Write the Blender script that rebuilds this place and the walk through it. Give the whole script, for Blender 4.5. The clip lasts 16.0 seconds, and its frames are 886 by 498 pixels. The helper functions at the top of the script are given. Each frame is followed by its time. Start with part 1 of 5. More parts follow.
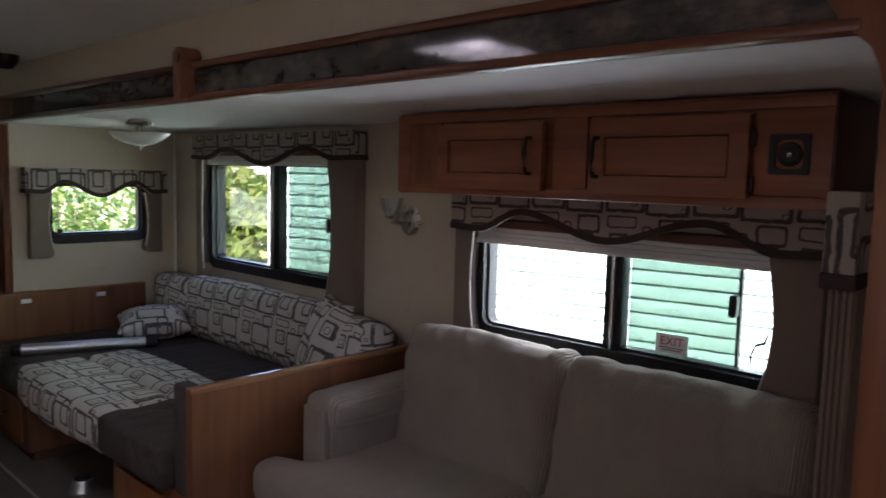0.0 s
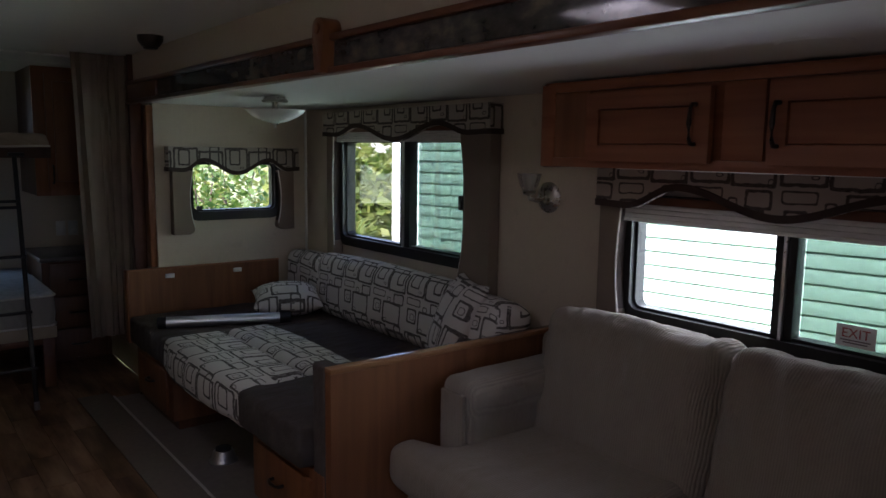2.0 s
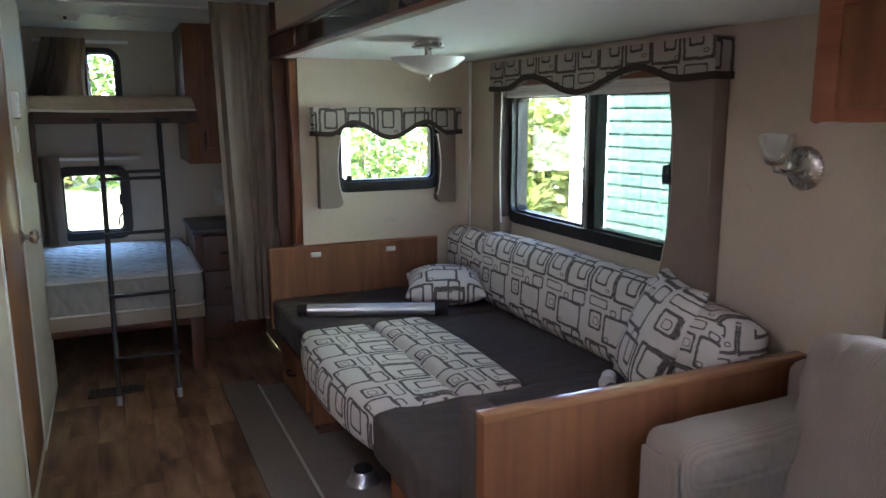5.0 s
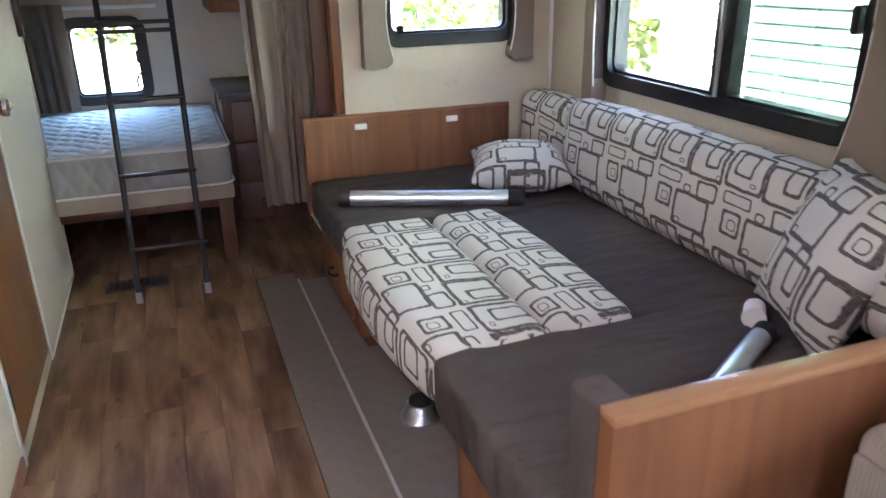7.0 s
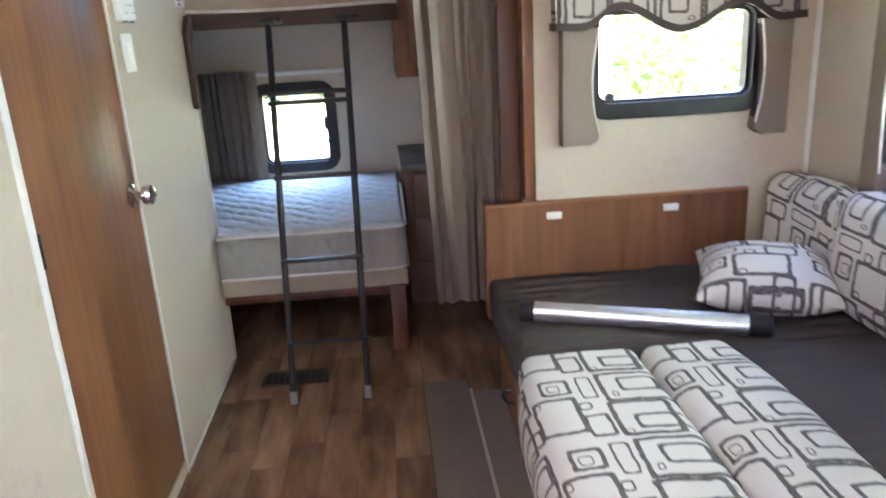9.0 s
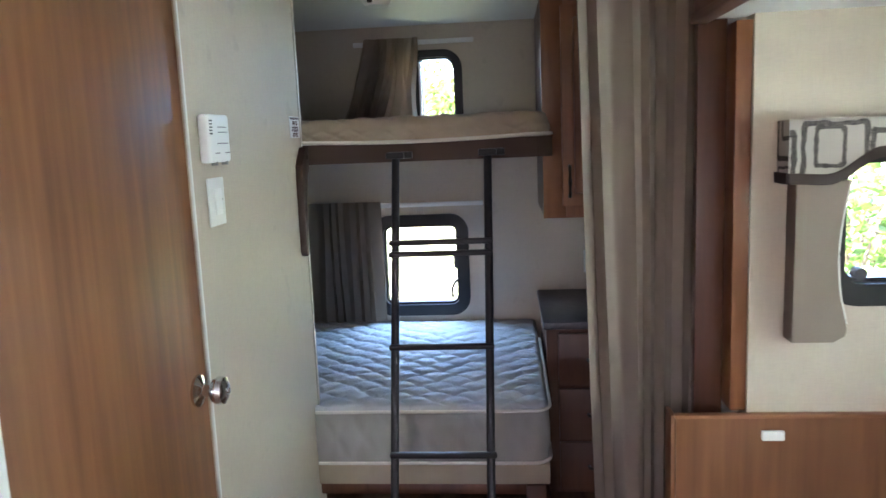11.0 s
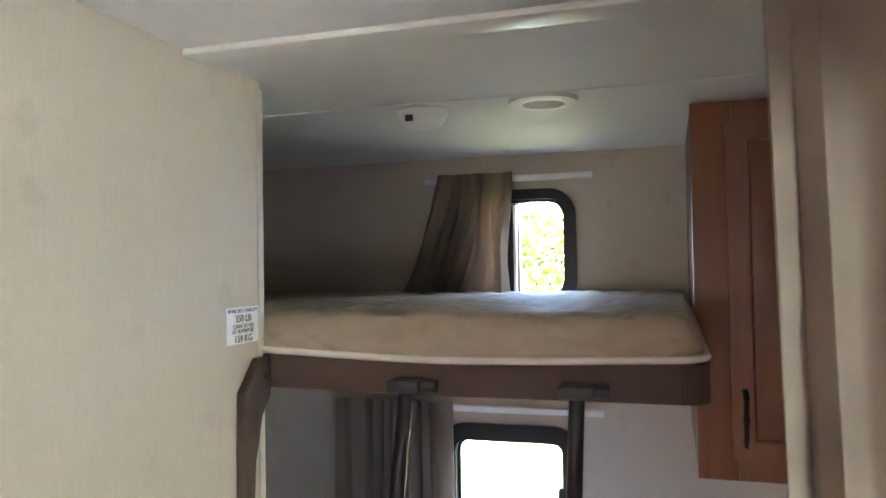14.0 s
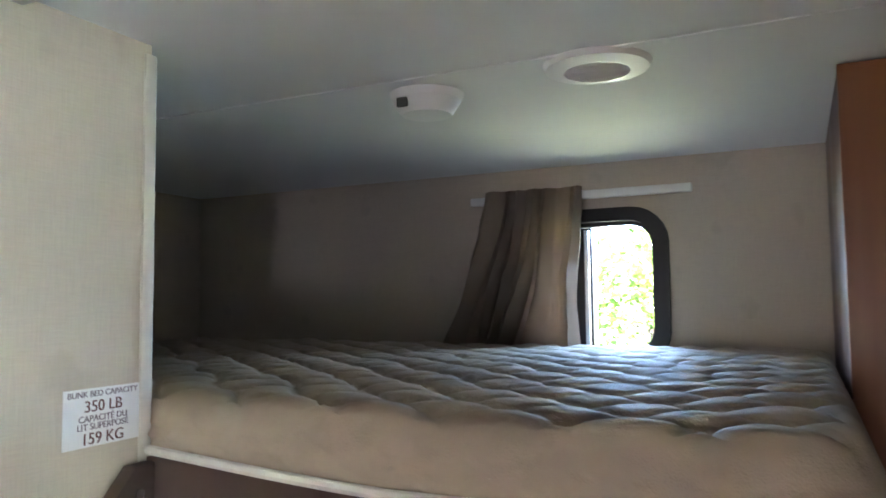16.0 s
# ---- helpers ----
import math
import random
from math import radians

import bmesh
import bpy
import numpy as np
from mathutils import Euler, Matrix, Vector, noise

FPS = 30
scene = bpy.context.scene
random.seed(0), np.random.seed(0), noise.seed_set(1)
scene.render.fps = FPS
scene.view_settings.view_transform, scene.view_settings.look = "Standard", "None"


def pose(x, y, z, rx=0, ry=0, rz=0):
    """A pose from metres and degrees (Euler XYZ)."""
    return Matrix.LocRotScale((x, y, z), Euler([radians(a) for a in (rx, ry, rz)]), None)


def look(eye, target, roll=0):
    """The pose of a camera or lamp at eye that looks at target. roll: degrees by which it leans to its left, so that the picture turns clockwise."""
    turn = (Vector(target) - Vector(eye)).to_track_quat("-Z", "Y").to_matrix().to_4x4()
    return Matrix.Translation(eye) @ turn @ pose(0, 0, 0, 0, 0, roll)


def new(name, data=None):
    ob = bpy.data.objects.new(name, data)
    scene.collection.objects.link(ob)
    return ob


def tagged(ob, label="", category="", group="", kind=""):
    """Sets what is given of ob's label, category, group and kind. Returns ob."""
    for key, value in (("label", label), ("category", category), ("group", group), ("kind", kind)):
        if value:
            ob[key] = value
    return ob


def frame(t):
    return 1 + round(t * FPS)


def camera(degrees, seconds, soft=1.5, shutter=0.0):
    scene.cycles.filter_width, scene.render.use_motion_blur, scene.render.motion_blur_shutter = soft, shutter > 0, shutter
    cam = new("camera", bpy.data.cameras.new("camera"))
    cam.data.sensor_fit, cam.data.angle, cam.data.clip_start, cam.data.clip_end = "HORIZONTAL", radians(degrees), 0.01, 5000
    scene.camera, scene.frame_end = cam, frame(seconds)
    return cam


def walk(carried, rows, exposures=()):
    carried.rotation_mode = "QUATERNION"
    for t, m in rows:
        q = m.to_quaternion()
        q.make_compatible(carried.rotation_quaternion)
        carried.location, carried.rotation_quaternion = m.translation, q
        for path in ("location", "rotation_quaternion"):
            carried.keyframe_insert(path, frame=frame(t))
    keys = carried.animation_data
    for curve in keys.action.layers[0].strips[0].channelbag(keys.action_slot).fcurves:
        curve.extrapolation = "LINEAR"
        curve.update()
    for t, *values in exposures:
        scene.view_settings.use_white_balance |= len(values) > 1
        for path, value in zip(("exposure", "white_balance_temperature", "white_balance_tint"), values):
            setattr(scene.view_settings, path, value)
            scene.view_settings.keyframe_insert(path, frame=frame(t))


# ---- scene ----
cam = camera(62.0, 16.0, shutter=0.4)
PATH = [
    (0, (0.619, 1.3, 1.462), (-0.744, 2.75, 1.264), 1.4),
    (0.5, (0.591, 1.297, 1.451), (-0.872, 2.643, 1.23), 0.4),
    (1, (0.576, 1.321, 1.448), (-0.926, 2.62, 1.21), 0.6),
    (1.5, (0.553, 1.352, 1.453), (-0.99, 2.6, 1.202), -0.6),
    (2, (0.447, 1.326, 1.446), (-1.117, 2.545, 1.183), 0.8),
    (2.5, (0.346, 1.284, 1.443), (-1.206, 2.519, 1.184), 1.5),
    (3, (0.27, 1.344, 1.443), (-1.328, 2.503, 1.121), 1.5),
    (3.5, (0.188, 1.468, 1.422), (-1.486, 2.503, 1.072), -0.2),
    (4, (0.087, 1.611, 1.423), (-1.653, 2.541, 1.098), 0.2),
    (4.2, (0.044, 1.636, 1.428), (-1.709, 2.533, 1.08), 0.2),
    (6.3, (-0.602, 1.917, 1.364), (-2.447, 2.57, 0.951), -0.0),
    (6.5, (-0.651, 1.938, 1.348), (-2.476, 2.55, 0.806), -0.9),
    (7, (-0.853, 1.938, 1.358), (-2.602, 2.573, 0.625), -1.0),
    (7.5, (-1.044, 1.916, 1.374), (-2.818, 2.561, 0.711), -2.1),
    (8, (-1.153, 1.947, 1.367), (-2.906, 2.548, 0.614), -1.9),
    (8.5, (-1.316, 2.054, 1.365), (-3.152, 2.436, 0.668), -4.4),
    (9, (-1.446, 2.119, 1.365), (-3.352, 2.248, 0.772), -3.2),
    (9.5, (-1.581, 2.059, 1.416), (-3.542, 2.161, 1.032), -2.0),
    (9.7, (-1.642, 1.983, 1.444), (-3.617, 2.102, 1.15), -2.6),
    (11.8, (-2.42, 2.089, 1.447), (-4.369, 1.787, 1.118), -1.9),
    (12, (-2.497, 2.063, 1.456), (-4.455, 1.783, 1.164), -1.8),
    (12.5, (-2.645, 2.036, 1.445), (-4.61, 1.774, 1.176), -2.5),
    (13, (-2.842, 2.094, 1.519), (-4.798, 1.698, 1.387), -1.6),
    (13.5, (-3.059, 2.159, 1.573), (-4.987, 1.628, 1.559), -0.1),
    (14, (-3.218, 2.138, 1.593), (-5.128, 1.549, 1.645), -0.9),
    (14.5, (-3.397, 2.076, 1.611), (-5.317, 1.539, 1.766), -1.4),
    (15, (-3.565, 2.065, 1.6), (-5.479, 1.506, 1.75), 0.3),
    (15.5, (-3.719, 2.106, 1.616), (-5.583, 1.389, 1.715), 1.2),
    (16, (-3.787, 2.129, 1.625), (-5.582, 1.259, 1.763), -0.6),
]
EXPOSURES = [(t, e + 2.62, k + 150, tint + 8) for t, e, k, tint in (
    (0, 0.25, 5800, 27), (0.5, -0.1, 5750, 27), (1.0, -0.4, 5750, 26), (2.0, -0.45, 5750, 26), (2.6, -0.2, 5750, 25), (3.1, 0.4, 5700, 24), (3.6, 1.2, 5600, 24), (4.2, 1.35, 5600, 24),
    (6.3, 1.6, 5700, 26), (7.0, 2.45, 5750, 27), (9.0, 2.75, 5850, 31), (9.7, 2.4, 5700, 29), (12.0, 2.52, 5800, 31), (13.0, 2.55, 6100, 33), (14.0, 2.95, 6150, 34), (14.5, 3.15, 6150, 34), (15.0, 3.2, 5950, 32), (16.0, 3.12, 5750, 30))]
walk(cam, [(t, look(eye, target, roll)) for t, eye, target, roll in PATH], EXPOSURES)

# ---- world, sun, window light and added fill ----
SUN_EL, SUN_AZ = 44.0, 160.0
world = bpy.data.worlds.new("sky")
scene.world = world
world.use_nodes = True
_wn = world.node_tree.nodes
_sky = _wn.new("ShaderNodeTexSky")
_sky.sky_type, _sky.sun_disc = "NISHITA", False
_sky.sun_elevation, _sky.sun_rotation = radians(SUN_EL), radians(SUN_AZ)
world.node_tree.links.new(_sky.outputs[0], _wn["Background"].inputs[0])
_wn["Background"].inputs[1].default_value = 0.15
sun = new("sun", bpy.data.lights.new("sun", "SUN"))
sun.data.energy, sun.data.angle, sun.data.color = 5.0, radians(0.5), (1.0, 0.95, 0.87)
_d = Vector((math.sin(radians(SUN_AZ)) * math.cos(radians(SUN_EL)), math.cos(radians(SUN_AZ)) * math.cos(radians(SUN_EL)), math.sin(radians(SUN_EL))))
sun.matrix_world = look(_d * 30, (0, 0, 0))


def window_light(name, at, towards, w, h, watts, color=(0.86, 0.94, 1.0)):
    lamp = new(name, bpy.data.lights.new(name, "AREA"))
    lamp.data.shape, lamp.data.size, lamp.data.size_y = "RECTANGLE", w, h
    lamp.data.energy, lamp.data.color = watts, color
    lamp.matrix_world = look(at, towards)
    return lamp


SLIDE_X0, SLIDE_X1, SLIDE_Y, SLIDE_TOP = -3.856, 0.34, 3.556, 1.69
REAR_X, FRONT_X, LEFT_Y, SIDE_Y, CEIL = -5.56, 2.3, 0.41, 2.60, 1.955
WALL_Y, WALL_END = 1.39, -4.46
window_light("daylight_roof_vent", (-1.31, 1.50, 2.0), (-1.31, 1.50, 0.0), 0.36, 0.36, 0.62, (1.0, 0.97, 0.93))
window_light("daylight_lower_bunk", (-5.655, 1.63, 1.045), (-4.9, 1.63, 0.42), 0.34, 0.07, 0.34, (0.40, 0.80, 1.0))
window_light("daylight_upper_bunk", (-5.655, 1.755, 1.80), (-5.0, 1.755, 1.30), 0.13, 0.06, 0.12, (0.40, 0.80, 1.0))
window_light("daylight_sofa_window", (-0.98, 3.645, 1.045), (-0.98, 2.0, 0.9), 0.80, 0.36, 0.80, (0.95, 0.98, 1.0))
# added fill from an unseen front window, brightening the cabinets and rear
window_light("daylight_front_window", (2.285, 1.5, 1.31), (0.0, 1.7, 1.25), 1.08, 0.50, 0.42, (1.0, 0.98, 0.95))
# added fill lamp before the unseen kitchen blind, lifting the overhead cabinet
window_light("daylight_kitchen_blind", (0.30, 0.448, 1.30), (0.10, 3.0, 1.45), 1.0, 0.42, 0.28, (1.0, 0.98, 0.95))

# ---- mesh helpers ----
BASE = {}


def thing(name, at, label, category, group="", kind=""):
    ob = new(name)
    ob.empty_display_size = 0.05
    ob.location = at
    BASE[ob] = Vector(at)
    return tagged(ob, label, category, group, kind)


def box_uv(me, flat=None):
    """Coordinates in metres, laid on each face from its main direction, running on over upper edges; flat lays them in one plane."""
    layer = me.uv_layers.new(name="UVMap")
    co = np.empty(len(me.vertices) * 3, dtype=np.float32)
    me.vertices.foreach_get("co", co)
    co = co.reshape(-1, 3)
    uv = np.zeros((len(me.loops), 2), dtype=np.float32)
    if flat is not None:
        co = np.array([tuple(flat @ v.co) for v in me.vertices], dtype=np.float32)
    for p in me.polygons:
        n = [abs(c) for c in p.normal]
        k = n.index(max(n))
        for li in p.loop_indices:
            v = co[me.loops[li].vertex_index]
            if flat is not None:
                uv[li] = (v[0], v[1])
            else:
                uv[li] = (v[1] + v[0], v[2]) if k == 0 else (v[0], v[2] + v[1])
    layer.data.foreach_set("uv", uv.ravel())


def to_mesh(bm, name, smooth=None, flat=None):
    bmesh.ops.recalc_face_normals(bm, faces=bm.faces[:])
    me = bpy.data.meshes.new(name)
    bm.to_mesh(me)
    bm.free()
    if smooth is not None:
        me.polygons.foreach_set("use_smooth", [True] * len(me.polygons))
        me.set_sharp_from_angle(angle=radians(smooth))
    box_uv(me, flat)
    return me


def part(name, bm, material, parent, label="", smooth=35):
    """One mesh, given in the place's own metres, as a part of a thing or of a part."""
    base = BASE[parent]
    for v in bm.verts:
        v.co -= base
    me = to_mesh(bm, name, smooth)
    me.materials.append(material)
    ob = new(name, me)
    ob.parent = parent
    BASE[ob] = base
    return tagged(ob, label)


def solid(name, bm, material, label, category, kind="", group="", smooth=35, at=None, flat=None):
    """A thing that is one mesh, or a piece of the setting."""
    if at is None:
        xs = [v.co for v in bm.verts]
        at = Vector((sum(c.x for c in xs) / len(xs), sum(c.y for c in xs) / len(xs), min(c.z for c in xs)))
    at = Vector(at)
    for v in bm.verts:
        v.co -= at
    me = to_mesh(bm, name, smooth, flat and flat @ Matrix.Translation(at))
    me.materials.append(material)
    ob = new(name, me)
    ob.location = at
    BASE[ob] = at
    return tagged(ob, label, category, group, kind)


def box(x0, x1, y0, y1, z0, z1, bevel=0.0, bm=None, seg=2):
    own = bmesh.new()
    bmesh.ops.create_cube(own, size=1.0)
    for v in own.verts:
        v.co = Vector(((x0 + x1) / 2 + v.co.x * (x1 - x0), (y0 + y1) / 2 + v.co.y * (y1 - y0), (z0 + z1) / 2 + v.co.z * (z1 - z0)))
    if bevel:
        bmesh.ops.bevel(own, geom=own.edges[:], offset=bevel, segments=seg, affect="EDGES", profile=0.5)
    return merge(bm, own)


def merge(bm, own):
    if bm is None:
        return own
    me = bpy.data.meshes.new("tmp")
    own.to_mesh(me)
    own.free()
    bm.from_mesh(me)
    bpy.data.meshes.remove(me)
    return bm


def moved(bm, m):
    bmesh.ops.transform(bm, matrix=m, verts=bm.verts[:])
    return bm


def tube(points, r, n=12, bm=None, cap=True):
    """A round rod along points; r is one radius or one for each point."""
    own = bmesh.new()
    rings = []
    pts = [Vector(p) for p in points]
    for i, p in enumerate(pts):
        d = (pts[min(i + 1, len(pts) - 1)] - pts[max(i - 1, 0)]).normalized()
        side = d.cross(Vector((0, 0, 1)))
        side = side.normalized() if side.length > 1e-4 else Vector((1, 0, 0))
        up = side.cross(d)
        rr = r[i] if isinstance(r, (list, tuple)) else r
        rings.append([own.verts.new(p + (side * math.cos(a) + up * math.sin(a)) * rr) for a in (2 * math.pi * k / n for k in range(n))])
    for a, b in zip(rings, rings[1:]):
        for k in range(n):
            own.faces.new((a[k], a[(k + 1) % n], b[(k + 1) % n], b[k]))
    if cap:
        own.faces.new(rings[0])
        own.faces.new(rings[-1])
    return merge(bm, own)


def turned(profile, at, n=28, bm=None, caps=True):
    """A turned body: (radius, height) from bottom to top round the upright through at."""
    own = bmesh.new()
    rings = [[own.verts.new((at[0] + r * math.cos(2 * math.pi * k / n), at[1] + r * math.sin(2 * math.pi * k / n), at[2] + h)) for k in range(n)] for r, h in profile]
    for a, b in zip(rings, rings[1:]):
        for k in range(n):
            own.faces.new((a[k], a[(k + 1) % n], b[(k + 1) % n], b[k]))
    if caps:
        own.faces.new(rings[0])
        own.faces.new(rings[-1])
    return merge(bm, own)


def rounded_rect(u0, u1, v0, v1, r, n=6):
    out = []
    for cu, cv, a0 in ((u1 - r, v1 - r, 0), (u0 + r, v1 - r, 90), (u0 + r, v0 + r, 180), (u1 - r, v0 + r, 270)):
        for k in range(n + 1):
            a = radians(a0 + 90 * k / n)
            out.append((cu + r * math.cos(a), cv + r * math.sin(a)))
    return out


def axis_point(axis, u, v, d):
    """u along the wall, v up, d across it."""
    return Vector((u, d, v)) if axis == "y" else Vector((d, u, v))


def ring(axis, outer, inner, d0, d1, bm=None):
    """A frame between two outlines of equally many points, from depth d0 to d1."""
    own = bmesh.new()
    n = len(outer)
    vs = [[own.verts.new(axis_point(axis, u, v, d)) for u, v in o] for o in (outer, inner) for d in (d0, d1)]
    o0, o1, i0, i1 = vs
    for k in range(n):
        j = (k + 1) % n
        for a, b in ((o0, o1), (o1, i1), (i1, i0), (i0, o0)):
            own.faces.new((a[k], a[j], b[j], b[k]))
    return merge(bm, own)


def slab(axis, outline, d0, d1, bm=None, bevel=0.0):
    """A flat outline, made solid from depth d0 to d1."""
    own = bmesh.new()
    a = [own.verts.new(axis_point(axis, u, v, d0)) for u, v in outline]
    b = [own.verts.new(axis_point(axis, u, v, d1)) for u, v in outline]
    n = len(a)
    fa, fb = own.faces.new(a), own.faces.new(b)
    for k in range(n):
        own.faces.new((a[k], a[(k + 1) % n], b[(k + 1) % n], b[k]))
    if bevel:
        bmesh.ops.bevel(own, geom=list(fa.edges) + list(fb.edges), offset=bevel, segments=2, affect="EDGES", profile=0.5)
    return merge(bm, own)


def pierced(axis, u0, u1, v0, v1, d0, d1, holes=()):
    """A wall with thickness and rectangular openings (u0, u1, v0, v1) through it."""
    us = sorted({u0, u1, *(h[0] for h in holes), *(h[1] for h in holes)})
    vs = sorted({v0, v1, *(h[2] for h in holes), *(h[3] for h in holes)})
    full = {(i, j) for i in range(len(us) - 1) for j in range(len(vs) - 1)
            if not any(h[0] < (us[i] + us[i + 1]) / 2 < h[1] and h[2] < (vs[j] + vs[j + 1]) / 2 < h[3] for h in holes)}
    bm = bmesh.new()
    made = {}

    def vert(i, j, s):
        if (i, j, s) not in made:
            made[i, j, s] = bm.verts.new(axis_point(axis, us[i], vs[j], (d0, d1)[s]))
        return made[i, j, s]

    for i, j in full:
        for s in (0, 1):
            bm.faces.new([vert(i, j, s), vert(i + 1, j, s), vert(i + 1, j + 1, s), vert(i, j + 1, s)])
        for (di, dj), (a, b) in (((-1, 0), ((i, j), (i, j + 1))), ((1, 0), ((i + 1, j), (i + 1, j + 1))), ((0, -1), ((i, j), (i + 1, j))), ((0, 1), ((i, j + 1), (i + 1, j + 1)))):
            if (i + di, j + dj) not in full:
                bm.faces.new([vert(*a, 0), vert(*b, 0), vert(*b, 1), vert(*a, 1)])
    return bm


def cushion(size, r, step=0.03, bulge=0.0, rough=0.0, seed=0, shape=None):
    """A stuffed block about the origin: rounded edges, swollen faces, uneven cloth."""
    h = [s / 2 for s in size]
    lines = []
    for a in range(3):
        rr = min(r, h[a] * 0.999)
        mid = max(1, int((2 * h[a] - 2 * rr) / step))
        inner = [-h[a] + rr + (2 * h[a] - 2 * rr) * k / mid for k in range(mid + 1)]
        edge = [rr * (1 - math.cos(radians(90 * k / 4))) for k in range(4)]
        lines.append([-h[a] + e for e in edge] + inner + [h[a] - e for e in reversed(edge)])
    bm = bmesh.new()
    made = {}

    def vert(p):
        key = tuple(round(c, 5) for c in p)
        if key not in made:
            made[key] = bm.verts.new(p)
        return made[key]

    for a in range(3):
        b, c = (a + 1) % 3, (a + 2) % 3
        for s in (-1, 1):
            for i in range(len(lines[b]) - 1):
                for j in range(len(lines[c]) - 1):
                    quad = []
                    for ii, jj in ((i, j), (i + 1, j), (i + 1, j + 1), (i, j + 1)):
                        p = [0, 0, 0]
                        p[a], p[b], p[c] = s * h[a], lines[b][ii], lines[c][jj]
                        quad.append(vert(p))
                    bm.faces.new(quad)
    for v in bm.verts:
        p = v.co.copy()
        q = Vector([max(-(h[k] - min(r, h[k])), min(h[k] - min(r, h[k]), p[k])) for k in range(3)])
        d = p - q
        n = d.normalized() if d.length > 1e-6 else Vector()
        p = q + n * min(r, *h)
        f = [1 - (p[k] / h[k]) ** 2 if h[k] else 0 for k in range(3)]
        k = max(range(3), key=lambda a: abs(n[a]))
        b, c = (k + 1) % 3, (k + 2) % 3
        swell = bulge[k] if isinstance(bulge, tuple) else bulge
        p[k] += math.copysign(swell * max(0, f[b]) * max(0, f[c]), n[k])
        if rough:
            o = Vector((seed * 3.1, seed * 1.7, seed * 2.3))
            crease = 1 - abs(noise.noise(Vector((p.x * 5 + p.y * 6, p.y * 2 - p.z * 3, p.z * 7)) + o)) * 4
            p += n * rough * (noise.noise(p * 7 + o) + 0.5 * noise.noise(p * 19 + o) + 0.8 * max(0, crease) * noise.noise(p * 3 - o))
        v.co = p
    if shape:
        for v in bm.verts:
            v.co = shape(v.co)
    return bm


def throw_pillow(w, thick, seed=0):
    bm = bmesh.new()
    n = 22
    for s in (-1, 1):
        rows = []
        for i in range(n + 1):
            row = []
            for j in range(n + 1):
                u, v = 2 * i / n - 1, 2 * j / n - 1
                pinch = 1 - 0.10 * (1 - u * u) * abs(v) ** 3
                pinch2 = 1 - 0.10 * (1 - v * v) * abs(u) ** 3
                z = thick / 2 * ((1 - abs(u) ** 2.6) * (1 - abs(v) ** 2.6)) ** 0.6
                z += 0.004 * noise.noise(Vector((u * 3 + seed, v * 3, s)))* (1 - u * u) * (1 - v * v)
                row.append(bm.verts.new((u * w / 2 * pinch2, v * w / 2 * pinch, s * z)))
            rows.append(row)
        for i in range(n):
            for j in range(n):
                bm.faces.new((rows[i][j], rows[i + 1][j], rows[i + 1][j + 1], rows[i][j + 1]))
    bmesh.ops.remove_doubles(bm, verts=bm.verts[:], dist=0.0005)
    return bm


def cloth_wall(axis, u0, u1, v0, v1, d, folds, depth, seed=0, narrow=0.0, lean=None, flat_top=False, uneven=0.4):
    """A hanging pleated cloth, 3 mm thick: folds along u, hanging from v1 to v0."""
    bm = bmesh.new()
    nu, nv = folds * 10, 24
    grids = []
    for off in (0.0, 0.003):
        rows = []
        for j in range(nv + 1):
            t = j / nv
            row = []
            for i in range(nu + 1):
                s = i / nu
                ph = (s + uneven * (0.07 * math.sin(8.2 * s + seed) + 0.03 * math.sin(19.0 * s + 2 * seed + 0.8 * t))) * folds * 2 * math.pi + uneven * 4 * noise.noise(Vector((s * 4 + seed, t * 0.7, seed)))
                amp = depth * (0.55 + 0.45 * (1 - t)) * (0.75 + 0.5 * noise.noise(Vector((s * 6, seed, 0.3))))
                u = u0 + (u1 - u0) * s
                mid = (u0 + u1) / 2
                u = mid + (u - mid) * (1 - narrow * (1 - t))
                u += depth * 0.35 * math.sin(2 * ph) * 0.5
                if lean:
                    u += lean(s, t)
                dd = d + amp * math.sin(ph) + off + (0.006 + 0.006 * (uneven > 0.7)) * noise.noise(Vector((s * 9, t * 5, seed))) + 0.005 * (uneven > 0.7) * noise.noise(Vector((s * 14 + 3 * t, t * 11, seed)))
                row.append(bm.verts.new(axis_point(axis, u, v0 + (v1 - v0) * t, dd)))
            rows.append(row)
        grids.append(rows)
    a, b = grids
    for j in range(nv):
        for i in range(nu):
            bm.faces.new((a[j][i], a[j][i + 1], a[j + 1][i + 1], a[j + 1][i]))
            bm.faces.new((b[j][i], b[j + 1][i], b[j + 1][i + 1], b[j][i + 1]))
    for j in range(nv):
        for i in (0, nu):
            bm.faces.new((a[j][i], a[j + 1][i], b[j + 1][i], b[j][i]))
    for i in range(nu):
        for j in (0, nv):
            bm.faces.new((a[j][i], b[j][i], b[j][i + 1], a[j][i + 1]))
    return bm


